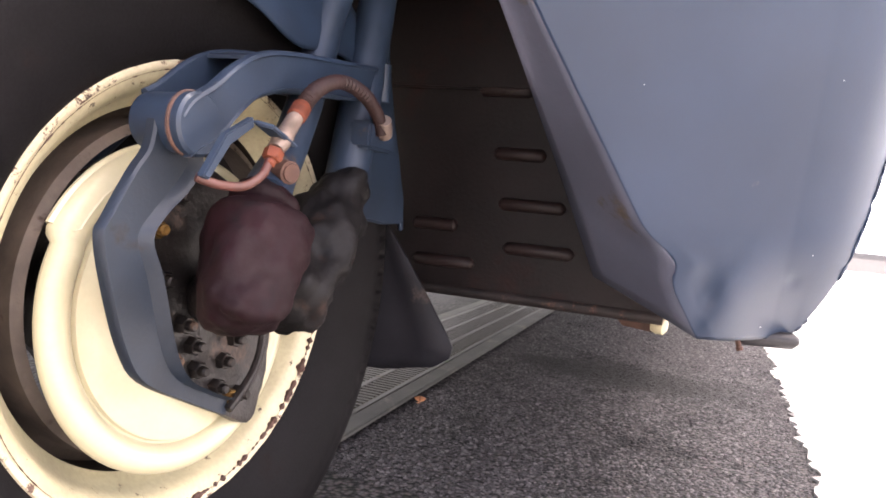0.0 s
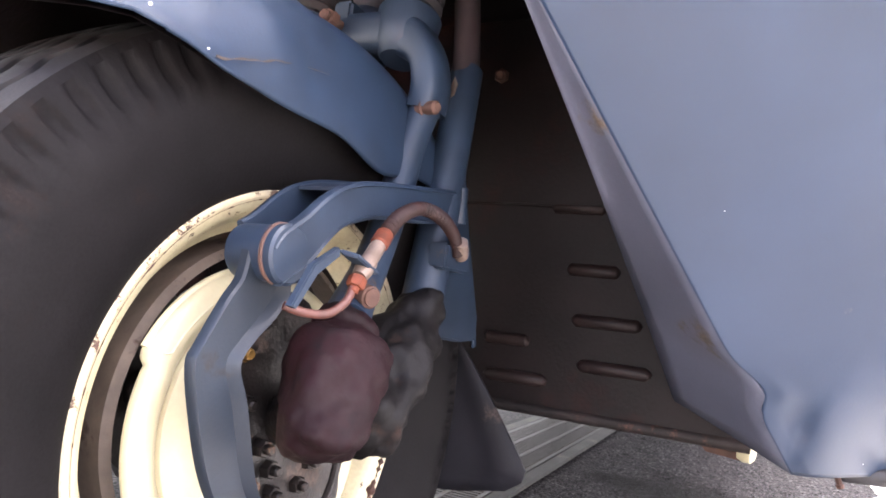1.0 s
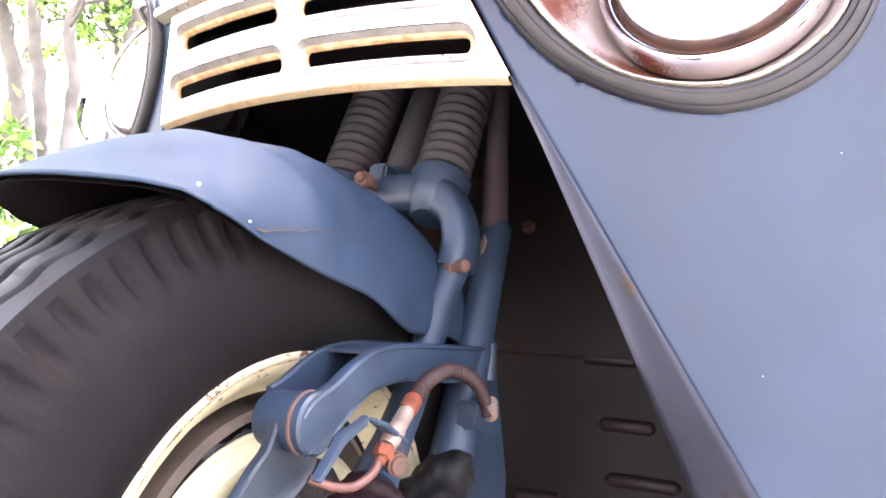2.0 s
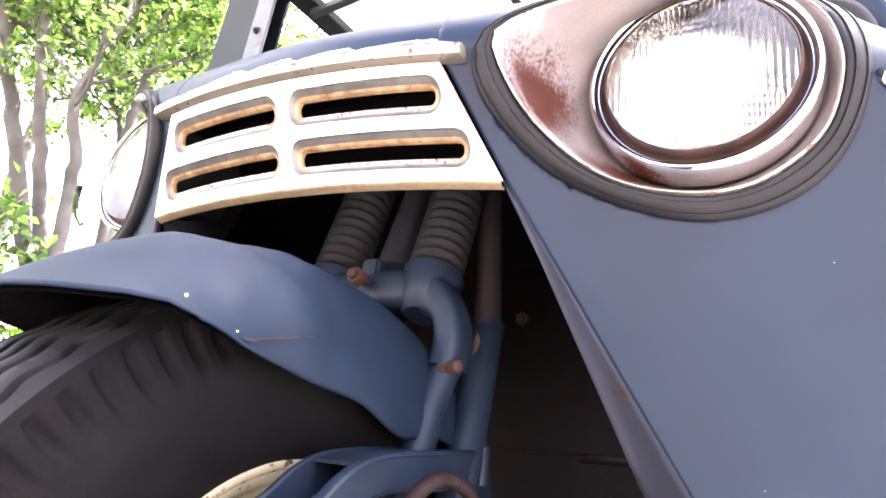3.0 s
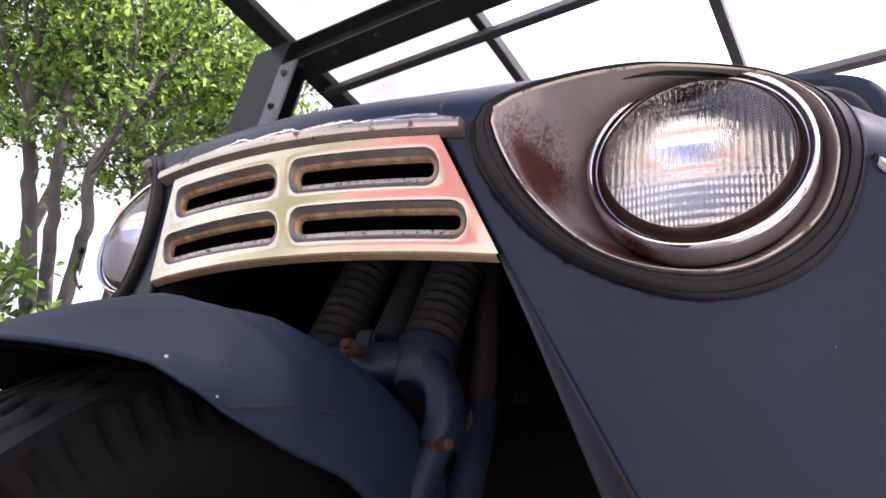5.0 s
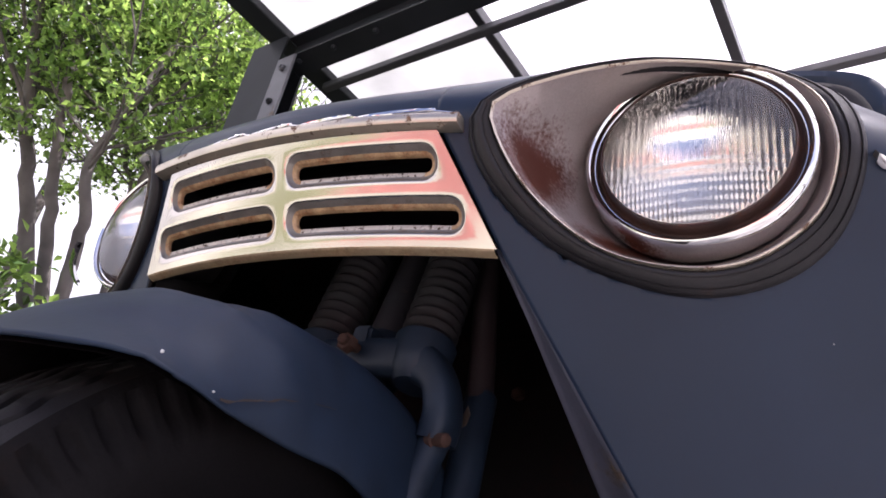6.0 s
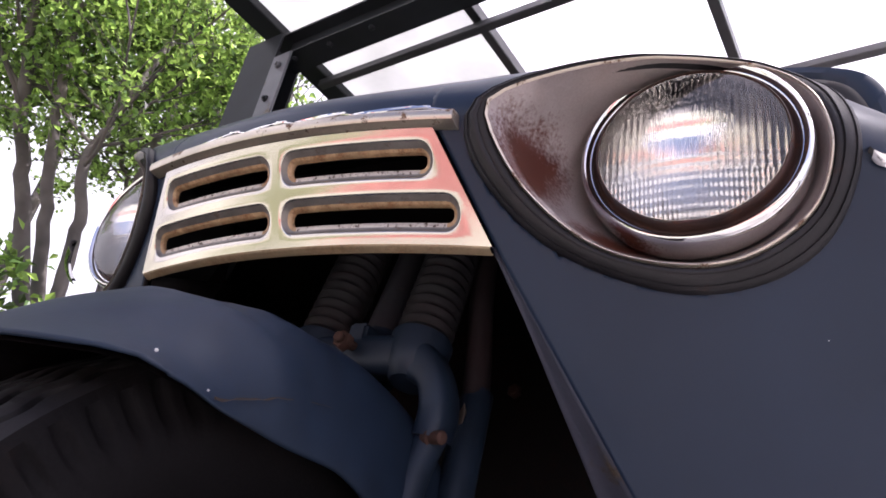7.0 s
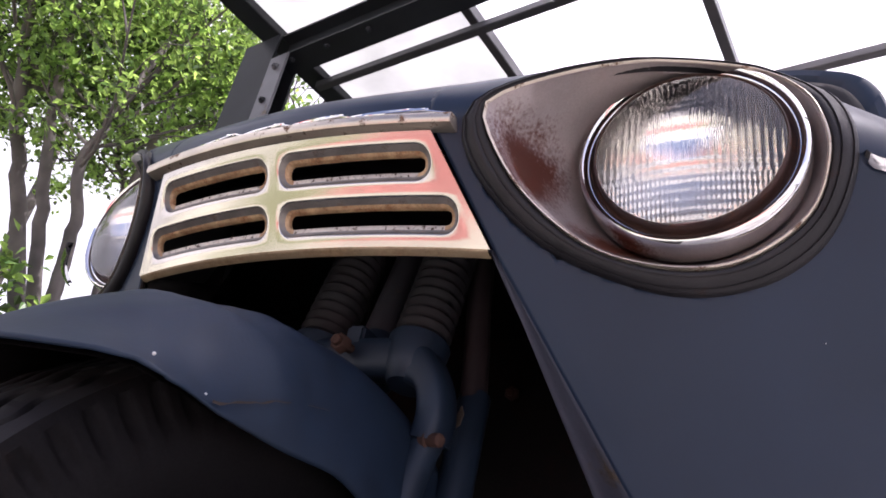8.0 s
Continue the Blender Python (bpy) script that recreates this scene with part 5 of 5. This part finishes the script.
    edge = smooth_path([(side * 0.096, 0.045, 0.473), (side * 0.096, -0.016, 0.452), (side * 0.097, -0.034, 0.414), (side * 0.097, -0.020, 0.368), (side * 0.097, 0.004, 0.318), (side * 0.098, 0.046, 0.272), (side * 0.100, 0.118, 0.228), (side * 0.097, 0.143, 0.259), (side * 0.095, 0.152, 0.305), (side * 0.09, 0.135, 0.40)], 5, True)
    mid = Vector((side * 0.088, 0.05, 0.36))
    loft(bm, [[p + Vector((side * -0.01, 0, 0)) for p in edge], edge] + [[p.lerp(mid, f) + Vector((side * d, 0, 0)) for p in edge] for f, d in ((0.06, 0.001), (0.2, -0.004), (0.4, 0.0), (0.55, 0.004), (0.8, 0.002), (0.98, 0.0))], True, True)
    lumpy(bm, 0.004, 60, side)
    back = under("backing_plate", bm, HUB, arm, "greasy brown backing plate", sharp=50)
    for k, (y, z) in enumerate(((0.006, 0.312), (0.033, 0.320), (0.040, 0.297), (0.076, 0.299), (0.070, 0.275), (0.020, 0.340), (0.090, 0.318), (0.104, 0.262), (-0.022, 0.422), (0.001, 0.449), (-0.010, 0.380), (0.088, 0.262))):
        bm = bmesh.new()
        hexnut(bm, (side * 0.091, y, z), (side, -0.1, 0), 0.0085, 0.012)
        under("plate_nut", bm, BRASS if k in (8, 11) else GREASE, back, "grimy brass nut" if k in (8, 11) else "", sharp=30)
    bm = bmesh.new()
    sweep(bm, smooth_path([(side * 0.133, 0.040, 0.268), (side * 0.132, 0.075, 0.295), (side * 0.128, 0.092, 0.33), (side * 0.124, 0.09, 0.38)], 6), 0.004, 8)
    under("plate_edge", bm, GREASE, arm)
    # perished rubber boots on the lower joints
    bm = bmesh.new()
    turned(bm, (side * 0.148, 0.048, 0.462), (side * 0.178, -0.020, 0.350), eased(((0, 0.016), (0.02, 0.023), (0.1, 0.026), (0.16, 0.024), (0.22, 0.029), (0.29, 0.039), (0.5, 0.0405), (0.75, 0.038), (0.89, 0.0335), (0.95, 0.026), (0.98, 0.01))), 64)
    lumpy(bm, 0.009, 22, side * 3.0)
    lumpy(bm, 0.0040, 60)
    lumpy(bm, 0.0012, 150)
    under("joint_boot", bm, BOOT_RED, label="perished dark red rubber joint boot", sharp=80)
    bm = bmesh.new()
    turned(bm, (side * 0.130, 0.226, 0.474), (side * 0.150, 0.092, 0.345), eased(((0, 0.015), (0.02, 0.027), (0.12, 0.031), (0.3, 0.037), (0.5, 0.038), (0.7, 0.038), (0.9, 0.034), (1.0, 0.018))), 64)
    lumpy(bm, 0.013, 30, 7 + side)
    lumpy(bm, 0.007, 55, 3)
    lumpy(bm, 0.002, 130)
    under("lower_boot", bm, BOOT_BLACK, label="lumpy black rubber boot", sharp=80)
    bm = bmesh.new()
    rod(bm, (side * 0.03, 0.072, 0.346), (side * 0.135, 0.03, 0.37), 0.022, 18)
    under("axle_stub", bm, GREASE)
    bm = bmesh.new()
    turned(bm, (side * 0.146, 0.070, 0.479), (side * 0.162, 0.064, 0.477), ((0, 0.0105), (0.85, 0.0105), (0.9, 0.0085), (1, 0.008)), 14)
    under("strut_bolt", bm, RUST, strut, "rusty bolt head")

bm = bmesh.new()
hexnut(bm, (0.002, 0.168, 0.788), (0, -1, 0.1), 0.012, 0.012)
turned(bm, (0.002, 0.215, 0.792), (0.002, 0.160, 0.788), ((0, 0.006), (1, 0.006)), 14)
under("crown_bolt", bm, RUST, crown, "rusty crown bolt")
bm = bmesh.new()
box(bm, (-0.012, 0.185, 0.775), (0.014, 0.23, 0.822), 0.004, None)
under("crown_lug", bm, PAINT_DIRTY, crown)

bm = bmesh.new()
plate(bm, [(0.128, 0.236, 0.715), (0.137, 0.232, 0.718), (0.139, 0.234, 0.731), (0.133, 0.238, 0.742), (0.127, 0.240, 0.730)], (0, 0.002, 0), 0.0)
under("cable_tag", bm, PALE_METAL, crown, "crumpled pale tag", smooth=False)
bm = bmesh.new()
hexnut(bm, (0.042, 0.612, 0.876), (0, -1, 0), 0.013, 0.012)
under("panel_bolt", bm, RUST, label="rusty bolt on the inner panel")

# brake hose on its brackets
bm = bmesh.new()
path = smooth_path([(0.162, 0.236, 0.534), (0.163, 0.222, 0.551), (0.166, 0.180, 0.566), (0.169, 0.125, 0.568), (0.171, 0.080, 0.553), (0.173, 0.052, 0.531)], 20)
sweep(bm, path, lambda t: 0.0064 + 0.0013 * math.sin(t * 2 * math.pi * 34) * smoothstep(0.08, 0.2, t), 14)
hose = under("brake_hose", bm, HOSE, label="brown coil-wrapped rubber brake hose")
bm = bmesh.new()
turned(bm, (0.1725, 0.056, 0.535), (0.1765, 0.012, 0.490), ((0, 0.006), (0.05, 0.0082), (0.26, 0.0082), (0.28, 0.007)), 16)
under("hose_ferrule", bm, ORANGE_RUST, hose, "rusty orange ferrule")
bm = bmesh.new()
turned(bm, (0.1737, 0.044, 0.5227), (0.1762, 0.015, 0.493), ((0, 0.0066), (0.1, 0.0072), (0.5, 0.0072), (0.55, 0.0082), (0.8, 0.0082), (1, 0.0065)), 16)
under("ferrule_sleeve", bm, PALE_METAL, hose, "pale corroded sleeve")
bm = bmesh.new()
hexnut(bm, (0.1765, 0.013, 0.492), (0.05, -0.35, -0.6), 0.0080, 0.009)
under("pipe_nut", bm, ORANGE_RUST, hose, "rusty pipe nut")
bm = bmesh.new()
turned(bm, (0.160, 0.250, 0.533), (0.168, 0.229, 0.548), ((0, 0.007), (0.1, 0.0088), (0.6, 0.0088), (1, 0.0076)), 14)
under("hose_end", bm, PALE_METAL, hose, "pale metal hose end")
bm = bmesh.new()
sweep(bm, smooth_path([(0.1765, 0.007, 0.484), (0.176, 0.000, 0.472), (0.172, -0.016, 0.462), (0.165, -0.036, 0.461), (0.155, -0.05, 0.465)], 8), 0.0036, 10)
under("brake_pipe", bm, COPPER, hose, "rusty red steel brake pipe")
bm = bmesh.new()
plate(bm, [(0.168, -0.006, 0.510), (0.168, 0.032, 0.498), (0.184, 0.033, 0.496), (0.184, -0.002, 0.507)], (0, 0.001, 0.004), 0.0012)
plate(bm, [(0.166, -0.064, 0.466), (0.166, -0.042, 0.498), (0.166, -0.012, 0.514), (0.166, -0.010, 0.507), (0.166, -0.036, 0.491), (0.166, -0.057, 0.464)], (0.007, 0, 0), 0.001)
under("hose_bracket", bm, PAINT_DIRTY, hose, "bent blue bracket")
bm = bmesh.new()
box(bm, (0.132, 0.218, 0.516), (0.158, 0.282, 0.546), 0.003)
under("hose_stop", bm, PAINT_DIRTY, hose, "blue hose mounting block")

# ---- drain grating, kerb strip and a dry leaf ----
DX = -0.075
bm = bmesh.new()
box(bm, (DX - 0.045, -1.0, 0.0), (DX, 4.5, 0.012), 0.003)
box(bm, (DX - 0.36, -1.0, 0.0), (DX - 0.31, 4.5, 0.012), 0.003)
kerb = part("drain_edge", bm, CONCRETE, smooth=False)
tagged(kerb, "pale concrete edging of a floor drain", "drain edging", kind="structure")
grating = thing("drain_grating", "worn steel drain grating set in asphalt", "grating", (DX - 0.178, 0, 0), kind="structure")
# flat black sheet under the slats, painted for the drain's shade
bm = bmesh.new()
box(bm, (-0.128, -1.0, 0.001), (0.128, 4.5, 0.004))
part("channel", bm, SHADE_BLACK, grating, smooth=False)
bm = bmesh.new()
for x in (-0.124, -0.04, 0.045, 0.124):
    box(bm, (x - 0.008, -1.0, 0.004), (x + 0.008, 4.5, 0.0115), 0.0015)
part("long_bar", bm, GRATE, grating, smooth=False)
bm = bmesh.new()
box(bm, (-0.116, -0.006, 0.004), (0.116, 0.006, 0.0105), 0.0015)
slat = part("slat", bm, GRATE, grating, smooth=False)
slat.location.y = 0.5
for i in range(1, 130):
    o = slat.copy()
    o.location.y = 0.5 + i * 0.021
    scene.collection.objects.link(o)

leaf = thing("dry_leaf", "curled dry orange leaf on the asphalt", "leaf", (-0.050, 1.030, 0.0))
leaf.scale, leaf.rotation_euler = (0.62, 0.62, 0.62), (0, 0, 1.9)
bm = bmesh.new()
rows = []
for i in range(9):
    t = i / 8
    wd = 0.022 * math.sin(math.pi * min(1, t * 0.92 + 0.06)) + 0.001
    rows.append([Vector((0.05 * (t - 0.5), wd * s, 0.004 + 0.012 * s * s + 0.01 * (t - 0.5) ** 2)) for s in (-1, -0.5, 0, 0.5, 1)])
loft(bm, rows)
ob = part("blade", bm, LEAF_DRY, leaf)
ob.modifiers.new("sheet", "SOLIDIFY").thickness = 0.0008
bm = bmesh.new()
sweep(bm, [Vector((-0.024 - 0.01 * i, 0.002 * i, 0.005 + 0.003 * i)) for i in range(6)], 0.0012, 6)
part("stalk", bm, LEAF_DRY, leaf)

# ---- carport ----
PORT = Matrix.Translation((-1.27, 0.985, 0)) @ Matrix.Rotation(radians(-7.5), 4, "Z")
carport = new("carport")
carport.matrix_world = PORT
tagged(carport, "dark steel carport with frosted translucent roof sheets", "carport")
TOP = 2.40


def bar(name, lo, hi, mat=STEEL, label="", bevel=0.003):
    bm = bmesh.new()
    box(bm, lo, hi, bevel)
    return part(name, bm, mat, carport, label, smooth=False)


def h_section(a, b, t):
    """An H outline: flanges a wide to each side, at plus and minus b."""
    w = t / 2
    return [(-a, -b), (a, -b), (a, -b + t), (w, -b + t), (w, b - t), (a, b - t), (a, b), (-a, b), (-a, b - t), (-w, b - t), (-w, -b + t), (-a, -b + t)]


def h_post(x, y):
    bm = bmesh.new()
    plate(bm, [Vector((x, y, 0)) + Vector((p, q, 0)) for p, q in [(p - 0.045, q) for p, q in h_section(0.1, 0.062, 0.009)]], (0, 0, TOP - 0.005), 0.0)
    post = part("post", bm, STEEL, carport, "H-section steel post", smooth=False)
    bm = bmesh.new()
    box(bm, (x - 0.12, y - 0.12, 0), (x + 0.12, y + 0.12, 0.012), 0.002)
    part("base_plate", bm, STEEL, post, smooth=False)
    bm = bmesh.new()
    plate(bm, [(x + 0.056, y - 0.066, TOP - 0.72), (x + 0.15, y - 0.066, TOP - 0.72), (x + 0.15, y - 0.066, TOP - 0.14), (x + 0.056, y - 0.066, TOP - 0.14)], (0, 0.010, 0), 0.002)
    hexnut(bm, (x + 0.105, y - 0.066, TOP - 0.20), (0, -1, 0), 0.015, 0.012)
    part("splice_plate", bm, PLATE_GREY, post, "bolted grey splice plate", smooth=False)
    bm = bmesh.new()
    hexnut(bm, (x + 0.10, y - 0.064, TOP - 0.36), (0, -1, 0), 0.014, 0.011)
    part("post_bolt", bm, STEEL, post)
    return post


for x, y in ((0.0, 0.0), (3.38, 0.0), (0.0, 3.6), (3.38, 3.6)):
    h_post(x, y)
for y in (0.0, 3.6):
    bm = bmesh.new()
    plate(bm, [Vector((0.05, y + p, TOP - 0.064 + q)) for p, q in h_section(0.05, 0.061, 0.009)], (3.35, 0, 0), 0.0)
    beam = part("main_beam", bm, STEEL, carport, "H-section steel main beam", smooth=False)
    for x in (0.12, 0.3, 0.5):
        bm = bmesh.new()
        hexnut(bm, (x, y - 0.02, TOP - 0.125), (0, 0, -1), 0.012, 0.01)
        part("beam_bolt", bm, STEEL, beam)
for y in (-0.9, -0.45, 0.25, 0.885, 1.3, 1.78, 2.16, 2.64, 3.12):
    bar("purlin", (-0.04, y - 0.017, TOP), (3.29, y + 0.017, TOP + 0.034), ALU)
for x in (-0.045, 0.757, 1.525, 2.29, 3.24):
    wide = 0.05 if x < 0 else 0.018
    bar("rafter", (x - wide, -1.0, TOP + 0.034), (x + wide, 4.2, TOP + 0.085 if x > 0 else TOP + 0.075), STEEL if x < 0 else ALU)
for k in range(4):
    xs = (-0.045, 0.757, 1.525, 2.29, 3.24)
    bm = bmesh.new()
    right = [(xs[k + 1] - 0.02, -1.0), (xs[k + 1] - 0.02, 4.2)]
    if k == 3:          # the open edge, out of view, is cut ragged to jag its shadow
        rnd, right, y = random.Random(5), [], -1.0
        while y < 4.15:
            x = 3.385 + rnd.uniform(-0.03, 0.045)
            step = rnd.uniform(0.06, 0.2)
            right += [(x, y), (x + rnd.uniform(-0.01, 0.01), min(4.2, y + step))]
            y += step + 0.004
    plate(bm, [Vector((x, y, TOP + 0.088)) for x, y in [(xs[k] + 0.02, 4.2), (xs[k] + 0.02, -1.0)] + right], (0, 0, 0.004), 0.0)
    part("roof_sheet", bm, SHEET_DIRTY if k == 0 else SHEET, carport, "frosted roof sheet", smooth=False)

# ---- trees ----


def leaf_mesh(name, centres, seed, size, parent):
    """Pointed, folded leaves round the given clump centres (place, spread, count), as one mesh."""
    rnd = random.Random(seed)
    verts, faces = [], []
    for c0, spread, count in centres:
        for i in range(count):
            c = c0 + Vector((rnd.gauss(0, 1), rnd.gauss(0, 1), rnd.gauss(0, 0.75))) * spread
            u, v, w = Euler((rnd.uniform(-1.1, 1.1), rnd.uniform(-1.1, 1.1), rnd.uniform(0, 6.3))).to_matrix().col
            s = rnd.uniform(0.6, 1.25) * size
            b = len(verts)
            verts += [c - u * s, c - u * 0.2 * s + v * 0.56 * s + w * 0.12 * s, c + u * s - w * 0.3 * s, c - u * 0.2 * s - v * 0.56 * s + w * 0.12 * s]
            faces += [(b, b + 1, b + 2), (b, b + 2, b + 3)]
    me = bpy.data.meshes.new(name)
    me.from_pydata([tuple(p) for p in verts], [], faces)
    me.materials.append(LEAF)
    new(name, me).parent = parent


def tree(way, radius, seed, clumps=220, low=3.0, high=5.1, size=0.033, reach=1.5, label="slender grey-barked tree with loose light green leaves"):
    """A bent trunk along a few points, limbs from its upper half, and a crown of leaf clumps on the twigs."""
    rnd = random.Random(seed)
    base = Vector(way[0])
    t = thing("tree", label, "tree", base, group="trees beside the carport")
    bm = bmesh.new()
    pts = [p - base for p in smooth_path(way, 6)]
    wob = [p + Vector((rnd.uniform(-1, 1), rnd.uniform(-1, 1), 0)) * radius * 0.22 for p in pts]
    sweep(bm, wob, lambda s: radius * (1.15 - 0.65 * s) * (1.3 if s < 0.03 else 1), 12)
    twigs = []

    def limb(p, d, length, r, depth):
        line = [p]
        for i in range(6):
            d = (d + Vector((rnd.uniform(-1, 1), rnd.uniform(-1, 1), rnd.uniform(-0.4, 0.55))) * 0.24).normalized()
            line.append(line[-1] + d * length / 6)
        sweep(bm, line, lambda s: r * (1 - 0.65 * s), 8 if depth == 0 else 5)
        twigs.extend(line[2:])
        if depth < 2:
            for k in range(3):
                a = rnd.uniform(0, 6.3)
                limb(line[rnd.randint(2, 6)], (d * 0.7 + Vector((math.cos(a), math.sin(a), rnd.uniform(-0.2, 0.6))) * 0.7).normalized(), length * rnd.uniform(0.4, 0.65), r * 0.5, depth + 1)
    for k in range(8):
        i = rnd.randint(int(len(wob) * 0.5), len(wob) - 1)
        a = rnd.uniform(0, 6.3)
        limb(wob[i], Vector((math.cos(a), math.sin(a), rnd.uniform(0.1, 0.9))).normalized(), reach * rnd.uniform(0.6, 1.1), radius * 0.3, 0)
    part("trunk", bm, BARK, t, sharp=80)
    twigs = [p for p in twigs if low < p.z < high] or twigs
    leaf_mesh("crown", [(rnd.choice(twigs) + Vector((rnd.gauss(0, 1), rnd.gauss(0, 1), rnd.gauss(0, 1))) * 0.16, rnd.uniform(0.06, 0.15), rnd.randint(35, 95)) for i in range(clumps)], seed + 1, size, t)
    return t


tree([(-4.5, 3.0, 0), (-4.6, 2.65, 1.2), (-4.6, 2.08, 2.4), (-4.6, 1.8, 2.93), (-4.6, 1.5, 3.62), (-4.7, 1.25, 4.6), (-4.8, 1.2, 6.0)], 0.062, 11, 88, 3.2)
tree([(-4.1, 2.75, 0), (-4.2, 2.4, 1.3), (-4.3, 2.05, 2.36), (-4.3, 1.83, 2.96), (-4.3, 1.67, 3.44), (-4.3, 1.5, 4.2), (-4.2, 1.3, 5.6)], 0.05, 12, 88, 3.1)
tree([(-3.9, 2.3, 0), (-4.0, 2.2, 1.3), (-4.0, 2.13, 2.02), (-4.0, 2.06, 2.5), (-4.0, 1.92, 2.87), (-4.0, 1.94, 3.19), (-4.0, 2.03, 3.82), (-3.9, 2.2, 5.0)], 0.05, 13, 90, 2.9)
tree([(-4.1, 2.6, 0), (-4.0, 2.5, 1.4), (-4.0, 2.44, 2.26), (-4.0, 2.365, 2.99), (-4.0, 2.37, 3.35), (-4.0, 2.355, 3.92), (-4.0, 2.28, 4.36), (-4.0, 2.05, 4.75), (-4.1, 1.9, 5.8)], 0.048, 14, 90, 3.3)
tree([(-4.3, 3.6, 0), (-4.1, 3.2, 2.4), (-4.0, 2.83, 3.86), (-4.0, 2.66, 4.31), (-4.0, 2.33, 4.7), (-4.0, 2.15, 5.6)], 0.034, 15, 88, 4.0)
tree([(-5.2, 3.4, 0), (-5.0, 3.1, 2.6), (-5.0, 2.9, 3.5), (-5.0, 2.69, 3.81), (-5.1, 2.5, 5.4)], 0.034, 16, 90, 3.4)
for k, (x, y, h) in enumerate([(-6.4, 4.4, 6.5), (-7.4, 2.6, 7.0), (-7.0, 6.2, 7.5), (-8.4, 4.2, 8.0), (-6.2, 1.2, 6.0), (-8.2, 0.2, 7.0), (-5.4, 5.4, 6.5)]):
    tree([(x, y, 0), (x + 0.1, y - 0.3, h * 0.35), (x, y - 0.4, h * 0.7), (x - 0.1, y - 0.6, h)], 0.085, 31 + k, 72, 2.4, 5.7, 0.044, 2.2, "leafy tree standing farther behind")


def shrub(x, y, r, seed, tall=1.25):
    rnd = random.Random(seed)
    t = thing("shrub", "leafy green shrub under the trees", "shrub", (x, y, 0), group="shrubs under the trees")
    bm = bmesh.new()
    for i in range(7):
        a = rnd.uniform(0, 6.3)
        sweep(bm, smooth_path([(0, 0, 0), (math.cos(a) * r * 0.3, math.sin(a) * r * 0.3, r * 0.7), (math.cos(a) * r * 0.7, math.sin(a) * r * 0.7, r * 1.4)], 4), lambda s: 0.02 * (1 - 0.7 * s), 6)
    part("stems", bm, BARK, t)
    spots = []
    for i in range(110):
        d = Vector((rnd.gauss(0, 1), rnd.gauss(0, 1), rnd.gauss(0, 1))).normalized() * r * rnd.uniform(0.5, 1.0)
        spots.append((Vector((d.x, d.y, abs(d.z) * tall + 0.1)), 0.11, rnd.randint(25, 60)))
    leaf_mesh("foliage", spots, seed, 0.05, t)


for k, (x, y, r) in enumerate([(-4.9, 4.6, 1.3), (-4.2, 1.55, 0.95), (-5.2, 1.2, 1.4), (-4.6, 6.2, 1.3), (-6.4, 7.6, 1.7)]):
    shrub(x, y, r, 40 + k, 2.4 if k == 1 else 1.25)

# ---- pale forecourt ahead of the truck ----
# known from the chrome; run close and far to throw light on the nose
bm = bmesh.new()
box(bm, (-30, -60, -0.02), (30, -1.1, 0.006), 0.002)
ob = part("forecourt", bm, FORECOURT, smooth=False)
tagged(ob, "pale sunlit concrete forecourt ahead of the truck", "forecourt", kind="structure")

# pale strip laid as sunlit ground; it also throws light on the cowl
bm = bmesh.new()
rnd, edge, y = random.Random(8), [], 4.0
while y > -0.5:          # ragged edge, drawn as the shade line; sweeps in front, unseen, for bounce
    edge.append((max(0.2, 0.775 + (y - 0.97) * 0.0500 - 1.1 * max(0.0, 0.72 - y)) + rnd.uniform(-0.012, 0.012) + 0.02 * noise.noise(Vector((y * 5, 0, 0))), y, 0.006))
    y -= rnd.uniform(0.008, 0.03)
plate(bm, [(0.20, -1.09, 0.006), (16.0, -1.09, 0.006), (16.0, 14.0, 0.006), (1.45, 14.0, 0.006)] + edge, (0, 0, -0.03), 0.0)
ob = part("apron", bm, SUN_PATCH, smooth=False)
tagged(ob, "pale strip standing in for the sunlit ground", "apron", kind="structure")

# ---- glowing sheet for the hazy sky, carried right round ----


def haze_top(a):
    """The glowing sheet stands high over the trees; its low ring opposite brightens the lamps."""
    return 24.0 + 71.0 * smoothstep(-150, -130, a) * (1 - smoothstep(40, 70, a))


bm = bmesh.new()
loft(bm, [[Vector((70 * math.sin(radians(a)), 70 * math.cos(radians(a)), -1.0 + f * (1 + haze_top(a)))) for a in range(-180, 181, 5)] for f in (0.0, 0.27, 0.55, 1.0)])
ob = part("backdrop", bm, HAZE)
tagged(ob, "glowing sheet for the white sky, carried round to brighten the lamps", "sky", kind="structure")

# ---- brick-red paving opposite the truck, seen in the chrome and the lamp glass ----
bm = bmesh.new()
box(bm, (-1.9, -9.0, -0.01), (9.0, -2.9, 0.012), 0.004)
ob = part("pavement", bm, PAVING, smooth=False)
tagged(ob, "sunlit brick-red paving opposite the truck", "pavement", kind="structure")
bm = bmesh.new()
box(bm, (-5.2, -9.0, -0.01), (-2.1, -2.9, 0.012), 0.004)
lawn = part("lawn", bm, LAWN, smooth=False)
tagged(lawn, "sunlit yellow-green lawn opposite the truck", "lawn", kind="structure")
bm = bmesh.new()
for j in range(21):
    for i in range(39):
        x, y = -1.88 + i * 0.28 + (0.14 if j % 2 else 0), -8.98 + j * 0.28
        box(bm, (x, y, 0.012), (min(x + 0.268, 8.99), y + 0.268, 0.018))
ob = part("paving_slabs", bm, PAVING, ob, smooth=False)
ob["kind"] = "stuff"
